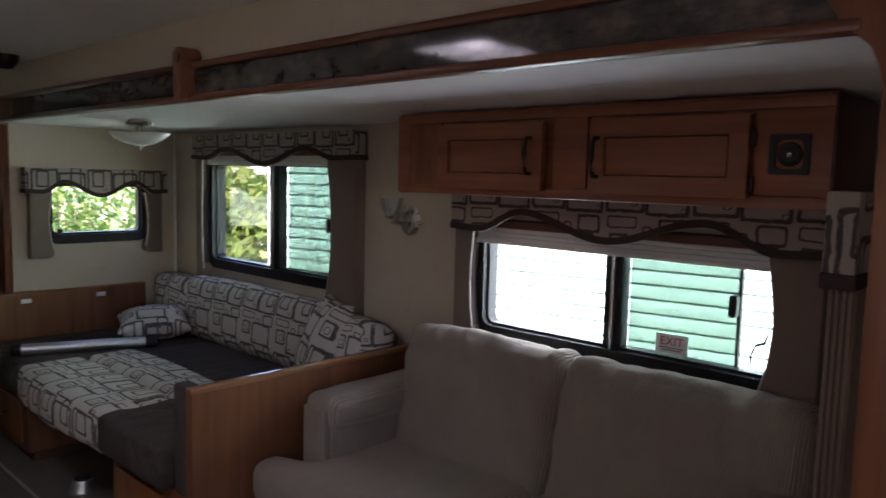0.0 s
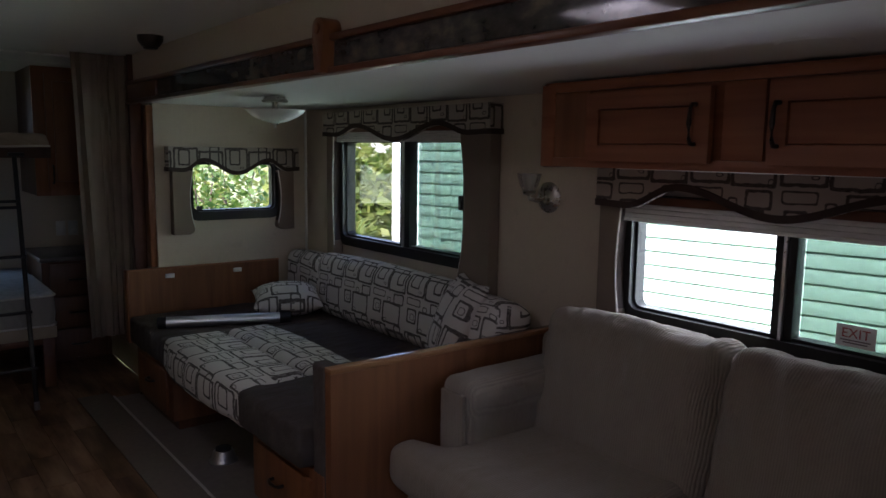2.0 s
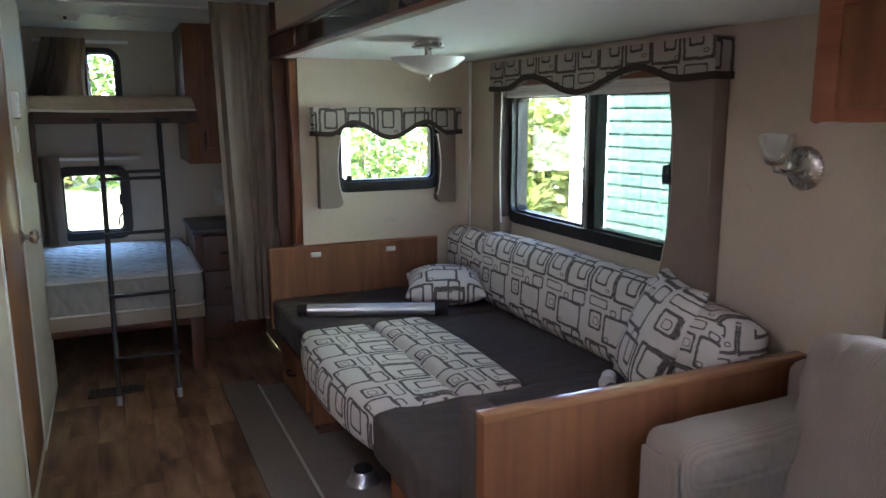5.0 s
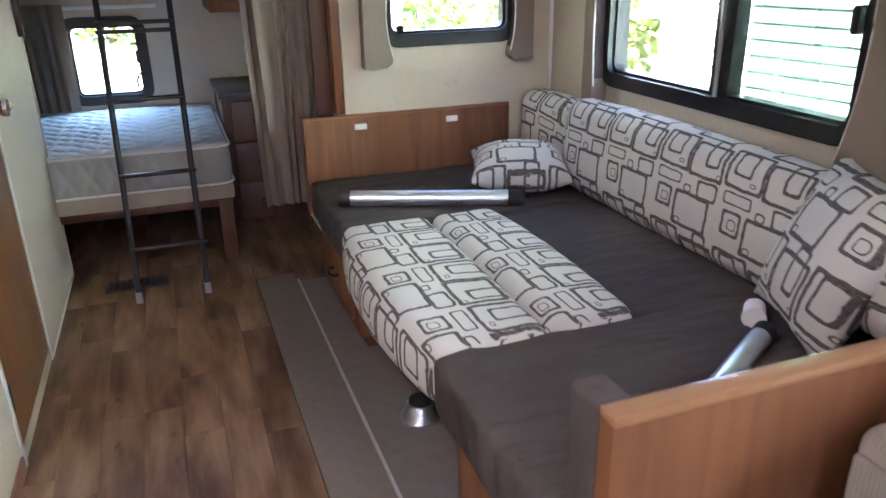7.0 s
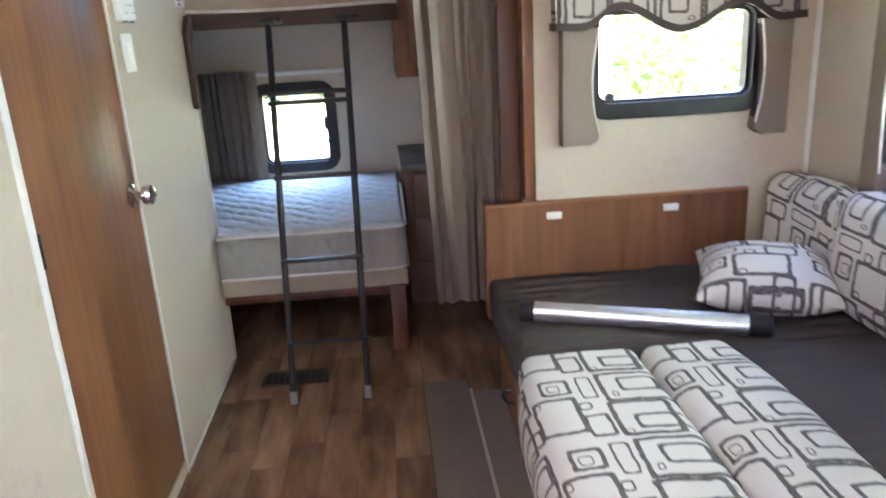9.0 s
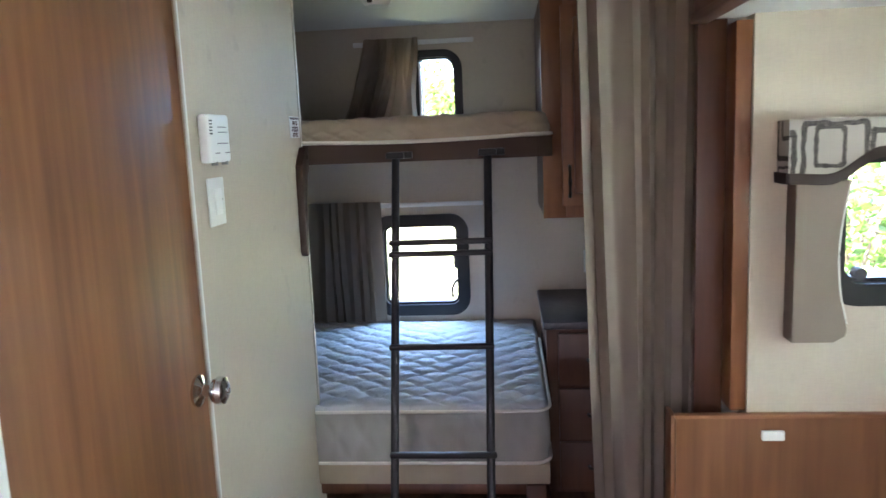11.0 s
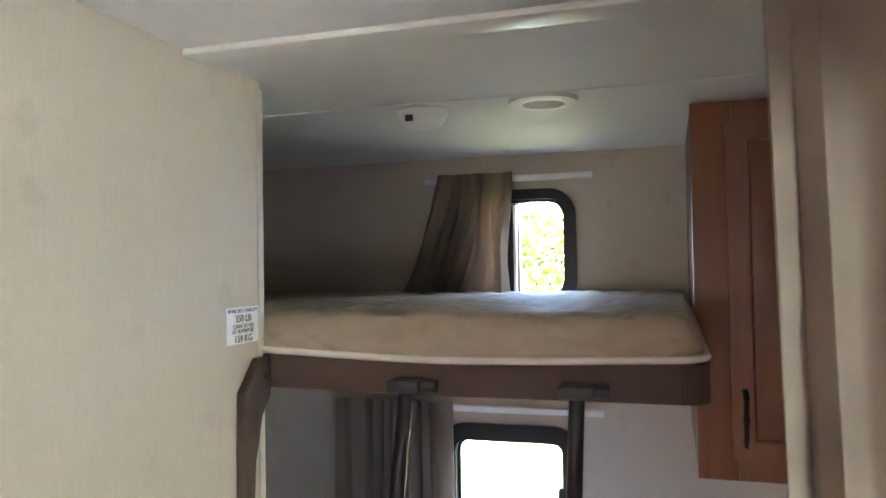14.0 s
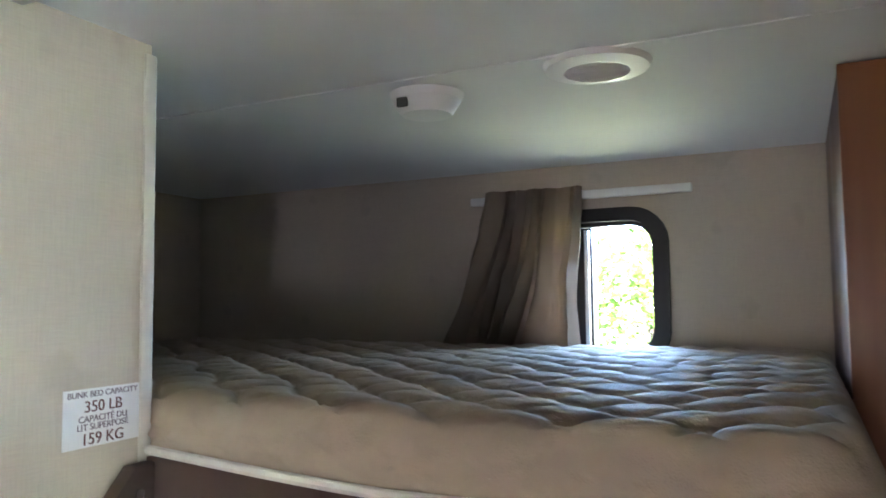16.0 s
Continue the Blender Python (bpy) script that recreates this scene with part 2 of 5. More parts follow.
# ---- materials ----
class Nodes:
    """Short ways to wire a node material."""

    def __init__(self, name):
        self.mat = bpy.data.materials.new(name)
        self.mat.use_nodes = True
        self.t = self.mat.node_tree
        self.bsdf = self.t.nodes["Principled BSDF"]

    def node(self, kind, ins=(), **props):
        n = self.t.nodes.new("ShaderNode" + kind)
        for k, v in props.items():
            if k == "operation":
                n.operation = v
            elif k == "blend":
                n.data_type, n.blend_type = "RGBA", v
            elif k == "dims":
                n.noise_dimensions = v
            elif k == "feature":
                n.feature = v
        for i, v in enumerate(ins):
            if v is None:
                continue
            if isinstance(v, bpy.types.NodeSocket):
                self.t.links.new(v, n.inputs[i])
            else:
                n.inputs[i].default_value = v
        return n

    def m(self, op, a, b=None, c=None):
        return self.node("Math", (a, b, c), operation=op).outputs[0]

    def coord(self, which="Object"):
        return self.node("TexCoord").outputs[which]

    def scaled(self, v, s):
        n = self.node("Mapping", (v,))
        n.inputs["Scale"].default_value = s
        return n.outputs[0]

    def noise(self, v, scale, detail=4.0, rough=0.55):
        n = self.node("TexNoise")
        self.t.links.new(v, n.inputs["Vector"])
        n.inputs["Scale"].default_value, n.inputs["Detail"].default_value, n.inputs["Roughness"].default_value = scale, detail, rough
        return n.outputs["Fac"]

    def ramp(self, f, *stops):
        n = self.node("ValToRGB", (f,))
        e = n.color_ramp.elements
        while len(e) < len(stops):
            e.new(0.5)
        for k, (p, c) in enumerate(stops):
            e[k].position, e[k].color = p, (*c, 1)
        return n.outputs[0]

    def mix(self, f, a, b, blend="MIX"):
        n = self.node("Mix", blend=blend)
        for key, v in (("Factor_Float", f), ("A_Color", a), ("B_Color", b)):
            s = next(i for i in n.inputs if i.identifier == key)
            if isinstance(v, bpy.types.NodeSocket):
                self.t.links.new(v, s)
            else:
                s.default_value = v if key == "Factor_Float" else (*v, 1)
        return next(o for o in n.outputs if o.identifier == "Result_Color")

    def bump(self, height, strength, distance=0.002):
        n = self.node("Bump")
        n.inputs["Strength"].default_value, n.inputs["Distance"].default_value = strength, distance
        self.t.links.new(height, n.inputs["Height"])
        self.t.links.new(n.outputs[0], self.bsdf.inputs["Normal"])

    def set(self, **kw):
        for k, v in kw.items():
            s = self.bsdf.inputs[{"color": "Base Color", "rough": "Roughness", "metal": "Metallic", "spec": "Specular IOR Level", "sheen": "Sheen Weight", "coat": "Coat Weight", "trans": "Transmission Weight"}[k]]
            if isinstance(v, bpy.types.NodeSocket):
                self.t.links.new(v, s)
            else:
                s.default_value = (*v, 1) if k == "color" else v
        return self.mat


def wood(name, dark, light, along, rough=0.38, grain=1.0, per_piece=0.0):
    """Stained wood with the grain along one axis."""
    n = Nodes(name)
    s = [34.0, 34.0, 34.0]
    s["xyz".index(along)] = 2.4
    v = n.coord()
    if per_piece:
        r = n.node("ObjectInfo").outputs["Random"]
        v = n.node("VectorMath", (v, n.node("CombineXYZ", (n.m("MULTIPLY", r, 37.0), n.m("MULTIPLY", r, 11.0), 0.0)).outputs[0]), operation="ADD").outputs[0]
    f = n.noise(n.scaled(v, s), 1.0, 7.0, 0.6)
    g = n.noise(n.scaled(v, [c * 0.25 for c in s]), 1.0, 3.0)
    h = n.m("ADD", n.m("MULTIPLY", f, 0.32), n.m("MULTIPLY", g, 0.74))
    mid = tuple((a + b) / 2 for a, b in zip(dark, light))
    col = n.ramp(h, (0.40, dark), (0.53, mid), (0.65, light))
    if per_piece:
        k = n.m("ADD", n.m("MULTIPLY", r, per_piece), 1 - per_piece / 2)
        col = n.mix(1.0, col, n.node("CombineColor", (k, k, k)).outputs[0], "MULTIPLY")
    blot = n.ramp(n.noise(n.scaled(v, [c * 0.12 for c in s]), 1.0, 4.0), (0.42, (0, 0, 0)), (0.68, (1, 1, 1)))
    col = n.mix(n.m("MULTIPLY", blot, 0.6), col, dark)
    n.bump(f, 0.12 * grain, 0.0006)
    return n.set(color=col, rough=n.m("ADD", n.m("MULTIPLY", g, 0.25), rough - 0.1))


def cloth(name, a, b, weave=900.0, rough=0.95, bump=0.35, sheen=0.0, wrinkle=0.0):
    n = Nodes(name)
    v = n.coord()
    col = n.mix(n.noise(v, 5.0, 4.0), a, b)
    fine = n.noise(v, weave, 2.0)
    col = n.mix(n.m("MULTIPLY", fine, 0.35), col, tuple(c * 0.6 for c in a))
    n.bump(n.m("ADD", n.m("MULTIPLY", n.noise(n.scaled(v, (17.0, 5.0, 11.0)), 1.0, 2.0, 0.45), wrinkle), n.m("ADD", fine, n.m("MULTIPLY", n.noise(v, 30.0), 2.0))), bump, 0.0015)
    return n.set(color=col, rough=rough, sheen=sheen, spec=0.15)


def plain(name, a, rough=0.5, metal=0.0, vary=0.12, scale=14.0, bump=0.0, spec=0.5):
    n = Nodes(name)
    v = n.coord()
    f = n.noise(v, scale, 5.0)
    col = n.mix(f, tuple(c * (1 - vary) for c in a), tuple(min(1, c * (1 + vary)) for c in a))
    if bump:
        n.bump(n.noise(v, 260.0, 3.0), bump, 0.001)
    return n.set(color=col, metal=metal, spec=spec, rough=n.m("ADD", n.m("MULTIPLY", n.noise(v, 40.0), 0.14), rough - 0.07))


def printed(name, ground=(0.66, 0.62, 0.57), ink=(0.060, 0.050, 0.045), size=1.0):
    """Upholstery print: brushed rounded rectangles, nested and linked, in a repeat of 30 x 34 cm on pale cloth."""
    n = Nodes(name)
    uv = n.coord("UV")
    warp = n.node("TexNoise")
    n.t.links.new(uv, warp.inputs["Vector"])
    warp.inputs["Scale"].default_value = 20.0
    off = n.node("VectorMath", (warp.outputs["Color"], (0.5, 0.5, 0.5)), operation="SUBTRACT").outputs[0]
    off = n.node("VectorMath", (off, (0.010, 0.010, 0.0)), operation="MULTIPLY").outputs[0]
    p = n.node("VectorMath", (uv, off), operation="ADD").outputs[0]
    sep = n.node("SeparateXYZ", (p,))
    lie, rise = n.noise(n.scaled(p, (55, 330, 1)), 1.0, 3.0), n.noise(n.scaled(p, (330, 55, 1)), 1.0, 3.0)
    w, h = 0.30 * size, 0.34 * size
    mask = None
    # centre, half width, half height and half line width of each rectangle, in thousandths of a metre
    for cx, cy, ax, ay, line in ((70, 262, 66, 68, 4.2), (60, 280, 30, 42, 3.4), (216, 250, 68, 62, 4.4), (236, 286, 26, 56, 3.6), (62, 158, 52, 17, 2.4),
                                 (52, 82, 32, 34, 3.8), (56, 78, 15, 15, 1.6), (180, 62, 72, 54, 4.4), (152, 134, 15, 13, 2.2), (236, 146, 40, 26, 3.4), (128, 20, 12, 9, 1.6), (272, 196, 9, 13, 1.4), (104, 218, 12, 6, 1.5)):
        cx, cy, ax, ay, line = (c * 0.001 * size for c in (cx, cy, ax, ay, line))
        dx = n.m("WRAP", n.m("SUBTRACT", sep.outputs[0], cx), w / 2, -w / 2)
        dy = n.m("WRAP", n.m("SUBTRACT", sep.outputs[1], cy), h / 2, -h / 2)
        fx, fy = n.m("SUBTRACT", n.m("ABSOLUTE", dx), ax), n.m("SUBTRACT", n.m("ABSOLUTE", dy), ay)
        d = n.m("ABSOLUTE", n.node("Math", (fx, fy, 0.016), operation="SMOOTH_MAX").outputs[0])
        brush = n.mix(n.m("GREATER_THAN", fy, fx), rise, lie)
        thick = n.m("MULTIPLY", n.m("ADD", n.m("MULTIPLY", brush, 2.1), 0.45), line)
        on = n.m("MULTIPLY", n.m("SUBTRACT", thick, d), 1 / 0.0016)
        mask = on if mask is None else n.m("MAXIMUM", mask, on)
    dry = n.m("ADD", n.m("MULTIPLY", n.m("ADD", lie, rise), 0.42), 0.46)
    mask = n.m("MINIMUM", n.m("MULTIPLY", n.m("MINIMUM", n.m("MAXIMUM", mask, 0.0), 1.0), dry), 1.0)
    pale = n.mix(n.noise(uv, 9.0), ground, tuple(c * 0.86 for c in ground))
    col = n.mix(mask, pale, ink)
    fine = n.noise(uv, 800.0, 2.0)
    n.bump(n.m("ADD", fine, n.noise(uv, 30.0)), 0.3, 0.0015)
    return n.set(color=col, rough=0.9, spec=0.15)


def wallpaper(name, a, b):
    """Vinyl wall paper with a faint woven, mottled print."""
    n = Nodes(name)
    v = n.coord()
    big = n.noise(v, 3.0, 5.0)
    weave = n.m("ADD", n.noise(n.scaled(v, (40, 40, 500)), 1.0, 2.0), n.noise(n.scaled(v, (420, 420, 30)), 1.0, 2.0))
    col = n.mix(big, a, b)
    col = n.mix(n.m("MULTIPLY", n.m("SUBTRACT", weave, 0.6), 0.45), col, tuple(c * 0.72 for c in b))
    spots = n.ramp(n.noise(v, 10.0, 2.0), (0.66, (0, 0, 0)), (0.74, (1, 1, 1)))
    col = n.mix(n.m("MULTIPLY", spots, 0.25), col, tuple(c * 0.62 for c in b))
    n.bump(weave, 0.08, 0.0008)
    return n.set(color=col, rough=0.62, spec=0.35)


def _planks():
    """Printed vinyl boards: warm brown, blotched along the grain, each board a little different."""
    n = Nodes("vinyl_plank")
    r = n.node("ObjectInfo").outputs["Random"]
    v = n.node("VectorMath", (n.coord(), n.node("CombineXYZ", (n.m("MULTIPLY", r, 41.0), n.m("MULTIPLY", r, 13.0), 0.0)).outputs[0]), operation="ADD").outputs[0]
    blot = n.noise(n.scaled(v, (2.4, 9.0, 1.0)), 1.0, 3.0, 0.5)
    streak = n.noise(n.scaled(v, (5.0, 70.0, 1.0)), 1.0, 6.0, 0.6)
    f = n.m("ADD", n.m("MULTIPLY", blot, 0.84), n.m("MULTIPLY", streak, 0.16))
    col = n.ramp(f, (0.34, (0.105, 0.052, 0.026)), (0.48, (0.215, 0.118, 0.062)), (0.60, (0.325, 0.198, 0.112)), (0.70, (0.40, 0.262, 0.160)))
    knot = n.ramp(n.noise(n.scaled(v, (9.0, 22.0, 1.0)), 1.0, 1.0), (0.70, (0, 0, 0)), (0.78, (1, 1, 1)))
    col = n.mix(n.m("MULTIPLY", knot, 0.6), col, (0.085, 0.042, 0.022))
    k = n.m("ADD", n.m("MULTIPLY", r, 0.42), 0.79)
    col = n.mix(1.0, col, n.node("CombineColor", (k, k, k)).outputs[0], "MULTIPLY")
    n.bump(streak, 0.10, 0.0006)
    return n.set(color=col, spec=0.3, rough=n.m("ADD", n.m("MULTIPLY", blot, 0.2), 0.42))


WALL = wallpaper("wall_paper", (0.62, 0.53, 0.42), (0.56, 0.47, 0.365))
CEILING = plain("ceiling_panel", (0.79, 0.79, 0.775), 0.72, vary=0.03, bump=0.05, spec=0.4)
TRIM_WHITE = plain("white_plastic", (0.76, 0.75, 0.72), 0.4, vary=0.04)
SHADE_WHITE = plain("white_shade_cloth", (0.72, 0.71, 0.69), 0.8, vary=0.05)
WOOD_X = wood("maple_stain_x", (0.225, 0.072, 0.030), (0.385, 0.142, 0.062), "x")
WOOD_Y = wood("maple_stain_y", (0.185, 0.066, 0.025), (0.33, 0.132, 0.054), "y")
WOOD_Z = wood("maple_stain_z", (0.185, 0.066, 0.025), (0.33, 0.132, 0.054), "z")
PANEL_Z = wood("panel_laminate", (0.150, 0.054, 0.020), (0.290, 0.118, 0.043), "z", 0.46)
GLOSS_EDGE = wood("varnished_edge", (0.30, 0.15, 0.07), (0.42, 0.23, 0.12), "y", 0.16)
# dark stained wood; also carries painted shade on the bunk base and rear post
DARK_WOOD = wood("dark_stain_and_shade", (0.075, 0.028, 0.013), (0.16, 0.062, 0.028), "z")
TRIM_X = wood("trim_stain_x", (0.10, 0.033, 0.014), (0.19, 0.066, 0.027), "x", 0.3)
TRIM_Z = wood("trim_stain_z", (0.14, 0.047, 0.018), (0.25, 0.092, 0.036), "z", 0.3)
PLANK = _planks()
SEAM = plain("plank_joint", (0.05, 0.032, 0.022), 0.7)
SLIDE_FLOOR = plain("grey_vinyl_floor", (0.21, 0.18, 0.15), 0.6, vary=0.2, scale=30, bump=0.1)
PRINT = printed("printed_upholstery")
# same print as the cushions, with the valances' backlit shade darkened into its colours
PRINT_SHADED = printed("printed_valance_shaded", (0.41, 0.355, 0.31), (0.045, 0.038, 0.036))
TAUPE = cloth("taupe_board_cloth", (0.27, 0.215, 0.17), (0.23, 0.18, 0.14))
BAND = cloth("dark_band_cloth", (0.075, 0.055, 0.048), (0.06, 0.045, 0.04))
CHARCOAL = cloth("charcoal_cushion", (0.085, 0.071, 0.062), (0.106, 0.089, 0.078), wrinkle=75.0)
CURTAIN = cloth("taupe_curtain", (0.275, 0.22, 0.172), (0.23, 0.182, 0.142))
PIPING = plain("pale_piping", (0.70, 0.67, 0.61), 0.8)
BLACK_FRAME = plain("black_window_frame", (0.014, 0.013, 0.012), 0.38, spec=0.3)
BLACK_METAL = plain("black_ladder_steel", (0.022, 0.021, 0.021), 0.42, spec=0.4)
BRONZE = plain("bronze_pull", (0.05, 0.04, 0.034), 0.35, metal=0.7)
CHROME = plain("chrome", (0.72, 0.72, 0.72), 0.16, metal=1.0, vary=0.05)
NICKEL = plain("brushed_nickel", (0.55, 0.52, 0.48), 0.28, metal=1.0)
ALUMINIUM = plain("aluminium_tube", (0.66, 0.68, 0.70), 0.3, metal=0.9, vary=0.06)
RUBBER = plain("black_rubber", (0.02, 0.02, 0.02), 0.7)
GREY_FOOT = plain("grey_foot", (0.30, 0.29, 0.28), 0.7)
DEVICE = plain("white_device", (0.86, 0.85, 0.83), 0.4, vary=0.03)
REGISTER = plain("brown_register", (0.06, 0.045, 0.035), 0.5, metal=0.2)
EDGING = plain("dull_metal_edging", (0.52, 0.48, 0.43), 0.6, vary=0.15)
DARK_SLOT = plain("dark_slot", (0.03, 0.03, 0.03), 0.6)
STICKER = plain("white_sticker", (0.80, 0.79, 0.78), 0.45, vary=0.02)
RED_INK = plain("red_ink", (0.42, 0.05, 0.05), 0.6)
BROWN_INK = plain("brown_ink", (0.15, 0.06, 0.055), 0.6)
GREY_INK = plain("grey_ink", (0.22, 0.17, 0.19), 0.6)
COUNTER = plain("dark_countertop", (0.055, 0.05, 0.05), 0.35, vary=0.35, scale=90)
BROWN_VINYL = cloth("brown_vinyl", (0.115, 0.078, 0.06), (0.095, 0.064, 0.05), 400.0, 0.6, 0.2)
BED_FRAME = plain("tan_bed_base", (0.36, 0.29, 0.21), 0.8)
MILK_GLASS = plain("milk_glass", (0.80, 0.80, 0.78), 0.25, vary=0.03)
SPEAKER = plain("black_speaker", (0.022, 0.022, 0.025), 0.5)


def _fascia():
    n = Nodes("marbled_fascia")
    v = n.coord()
    f = n.noise(n.scaled(v, (6, 6, 14)), 1.0, 7.0, 0.65)
    g = n.noise(v, 22.0, 5.0)
    col = n.ramp(n.m("ADD", n.m("MULTIPLY", f, 0.7), n.m("MULTIPLY", g, 0.3)), (0.36, (0.018, 0.015, 0.014)), (0.50, (0.055, 0.044, 0.038)), (0.64, (0.14, 0.10, 0.075)))
    return n.set(color=col, rough=0.075, spec=0.6)


def _sofa():
    n = Nodes("beige_ribbed_microfibre")
    v = n.coord()
    rib = n.m("SINE", n.m("MULTIPLY", n.node("SeparateXYZ", (v,)).outputs[0], 760.0))
    f = n.noise(v, 7.0, 4.0)
    col = n.mix(f, (0.355, 0.306, 0.246), (0.295, 0.252, 0.202))
    col = n.mix(n.m("MULTIPLY", n.noise(v, 240.0, 3.0), 0.4), col, (0.245, 0.212, 0.170))
    # rib shade painted into the colour, in step with the bump
    col = n.mix(n.m("ADD", n.m("MULTIPLY", rib, 0.16), 0.16), col, (0.19, 0.162, 0.130))
    n.bump(n.m("ADD", n.m("MULTIPLY", n.noise(n.scaled(v, (13.0, 6.0, 4.0)), 1.0, 3.0), 22.0), n.m("ADD", n.m("MULTIPLY", rib, 0.9), n.m("MULTIPLY", n.noise(v, 28.0), 3.0))), 0.55, 0.0022)
    return n.set(color=col, rough=0.95, spec=0.1, sheen=0.15)


def _quilt(name, a, b):
    n = Nodes(name)
    v = n.coord()
    col = n.mix(n.noise(v, 6.0, 5.0), a, b)
    fine = n.noise(v, 420.0, 2.0)
    col = n.mix(n.m("MULTIPLY", n.ramp(n.noise(n.scaled(v, (30, 18, 18)), 1.0, 3.0), (0.5, (0, 0, 0)), (0.62, (1, 1, 1))), 0.2), col, tuple(c * 0.72 for c in b))
    n.bump(n.m("ADD", fine, n.m("MULTIPLY", n.noise(v, 40.0), 3.0)), 0.4, 0.002)
    return n.set(color=col, rough=0.62, spec=0.4)


def _glass():
    """Clear pane: mostly see-through with a thin gloss."""
    n = Nodes("window_glass")
    tr = n.node("BsdfTransparent", ((0.93, 0.96, 0.95, 1),))
    gl = n.node("BsdfGlossy", ((1, 1, 1, 1), 0.02))
    fr = n.node("Fresnel", (1.45,))
    mx = n.node("MixShader", (n.m("MULTIPLY", fr.outputs[0], 0.45), tr.outputs[0], gl.outputs[0]))
    n.t.links.new(mx.outputs[0], n.t.nodes["Material Output"].inputs[0])
    return n.mat


def _screen():
    """Fine fly screen that dims what lies behind it."""
    n = Nodes("fly_screen_mesh")
    tr = n.node("BsdfTransparent", ((0.35, 0.415, 0.38, 1),))
    df = n.node("BsdfDiffuse", ((0.03, 0.03, 0.03, 1),))
    mx = n.node("MixShader", (0.12, tr.outputs[0], df.outputs[0]))
    n.t.links.new(mx.outputs[0], n.t.nodes["Material Output"].inputs[0])
    return n.mat


def thin_cloth(name, a, b):
    """Cloth that lets some of the window's light through."""
    m = cloth(name, a, b)
    t = m.node_tree
    tl = t.nodes.new("ShaderNodeBsdfTranslucent")
    tl.inputs[0].default_value = (*a, 1)
    mx = t.nodes.new("ShaderNodeMixShader")
    mx.inputs[0].default_value = 0.45
    t.links.new(t.nodes["Principled BSDF"].outputs[0], mx.inputs[1])
    t.links.new(tl.outputs[0], mx.inputs[2])
    t.links.new(mx.outputs[0], t.nodes["Material Output"].inputs[0])
    return m


def leaf(name, a, b):
    n = Nodes(name)
    r = n.node("NewGeometry").outputs["Random Per Island"]
    col = n.mix(r, a, b)
    tl = n.node("BsdfTranslucent", (col,))
    n.set(color=col, rough=0.5)
    mx = n.node("MixShader", (0.5, n.bsdf.outputs[0], tl.outputs[0]))
    n.t.links.new(mx.outputs[0], n.t.nodes["Material Output"].inputs[0])
    return n.mat


def _clear_shade():
    """Thin lightly frosted lamp glass."""
    n = Nodes("frosted_lamp_glass")
    tr = n.node("BsdfTransparent", ((0.93, 0.93, 0.92, 1),))
    n.set(color=(0.78, 0.78, 0.76), rough=0.25)
    mx = n.node("MixShader", (0.30, tr.outputs[0], n.bsdf.outputs[0]))
    n.t.links.new(mx.outputs[0], n.t.nodes["Material Output"].inputs[0])
    return n.mat


FASCIA, SOFA, GLASS, SCREEN, LAMP_GLASS = _fascia(), _sofa(), _glass(), _screen(), _clear_shade()
QUILT_TAN = _quilt("tan_quilted_ticking", (0.45, 0.365, 0.27), (0.395, 0.315, 0.23))
QUILT_BLUE = _quilt("white_quilted_ticking", (0.60, 0.61, 0.63), (0.53, 0.54, 0.56))
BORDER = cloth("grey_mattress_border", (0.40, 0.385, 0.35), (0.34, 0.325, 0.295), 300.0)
CURTAIN_DARK = thin_cloth("brown_curtain", (0.40, 0.31, 0.235), (0.33, 0.25, 0.185))
LEAF = leaf("leaf_green", (0.045, 0.105, 0.016), (0.11, 0.18, 0.03))
LEAF_YELLOW = leaf("leaf_yellow_green", (0.10, 0.16, 0.024), (0.24, 0.26, 0.06))
BARK = plain("bark", (0.10, 0.075, 0.05), 0.9, vary=0.3)
GROUND = plain("dry_lawn", (0.21, 0.235, 0.095), 0.95, vary=0.35, scale=2.0)
SIDING = plain("mint_vinyl_siding", (0.50, 0.66, 0.55), 0.5, vary=0.04)
ROOFING = plain("grey_roofing", (0.12, 0.12, 0.12), 0.9)
OUTER_SKIN = plain("outer_skin", (0.7, 0.7, 0.68), 0.4)

# ---- structure ----
W2, W3, W1 = (-3.425, -2.195, 0.885, 1.55), (-1.315, -0.085, 0.82, 1.30), (2.765, 3.385, 1.02, 1.41)
WU, WL = (1.50, 1.856, 1.462, 1.842), (1.40, 1.858, 0.60, 1.088)
# WF and WK: openings out of view, added for the fill lamps
WF = (0.9, 2.1, 1.0, 1.62)
WK = (-0.30, 0.90, 1.02, 1.58)


def hole(w):
    return (w[0] + 0.03, w[1] - 0.03, w[2] + 0.03, w[3] - 0.03)


solid("wall_rear", pierced("x", LEFT_Y, SIDE_Y, 0, CEIL, REAR_X, REAR_X - 0.08, [hole(WU), hole(WL)]), WALL, "beige papered rear wall behind the bunks", "wall", "structure")
solid("wall_left", pierced("y", REAR_X - 0.08, FRONT_X + 0.08, 0, CEIL, LEFT_Y, LEFT_Y - 0.08, [hole(WK)]), WALL, "beige papered outer wall of the kitchen side", "wall", "structure")
solid("wall_front", pierced("x", LEFT_Y, SIDE_Y, 0, CEIL, FRONT_X, FRONT_X + 0.08, [hole(WF)]), WALL, "beige papered front wall", "wall", "structure")
solid("wall_bunk_side", pierced("y", REAR_X - 0.08, -3.917, 0, CEIL, SIDE_Y, SIDE_Y + 0.08), WALL, "beige papered side wall by the nightstand", "wall", "structure")
solid("wall_front_side", pierced("y", 0.36, FRONT_X + 0.08, 0, CEIL, 2.53, SIDE_Y + 0.08), WALL, "pale side wall beyond the slide-out", "wall", "structure")
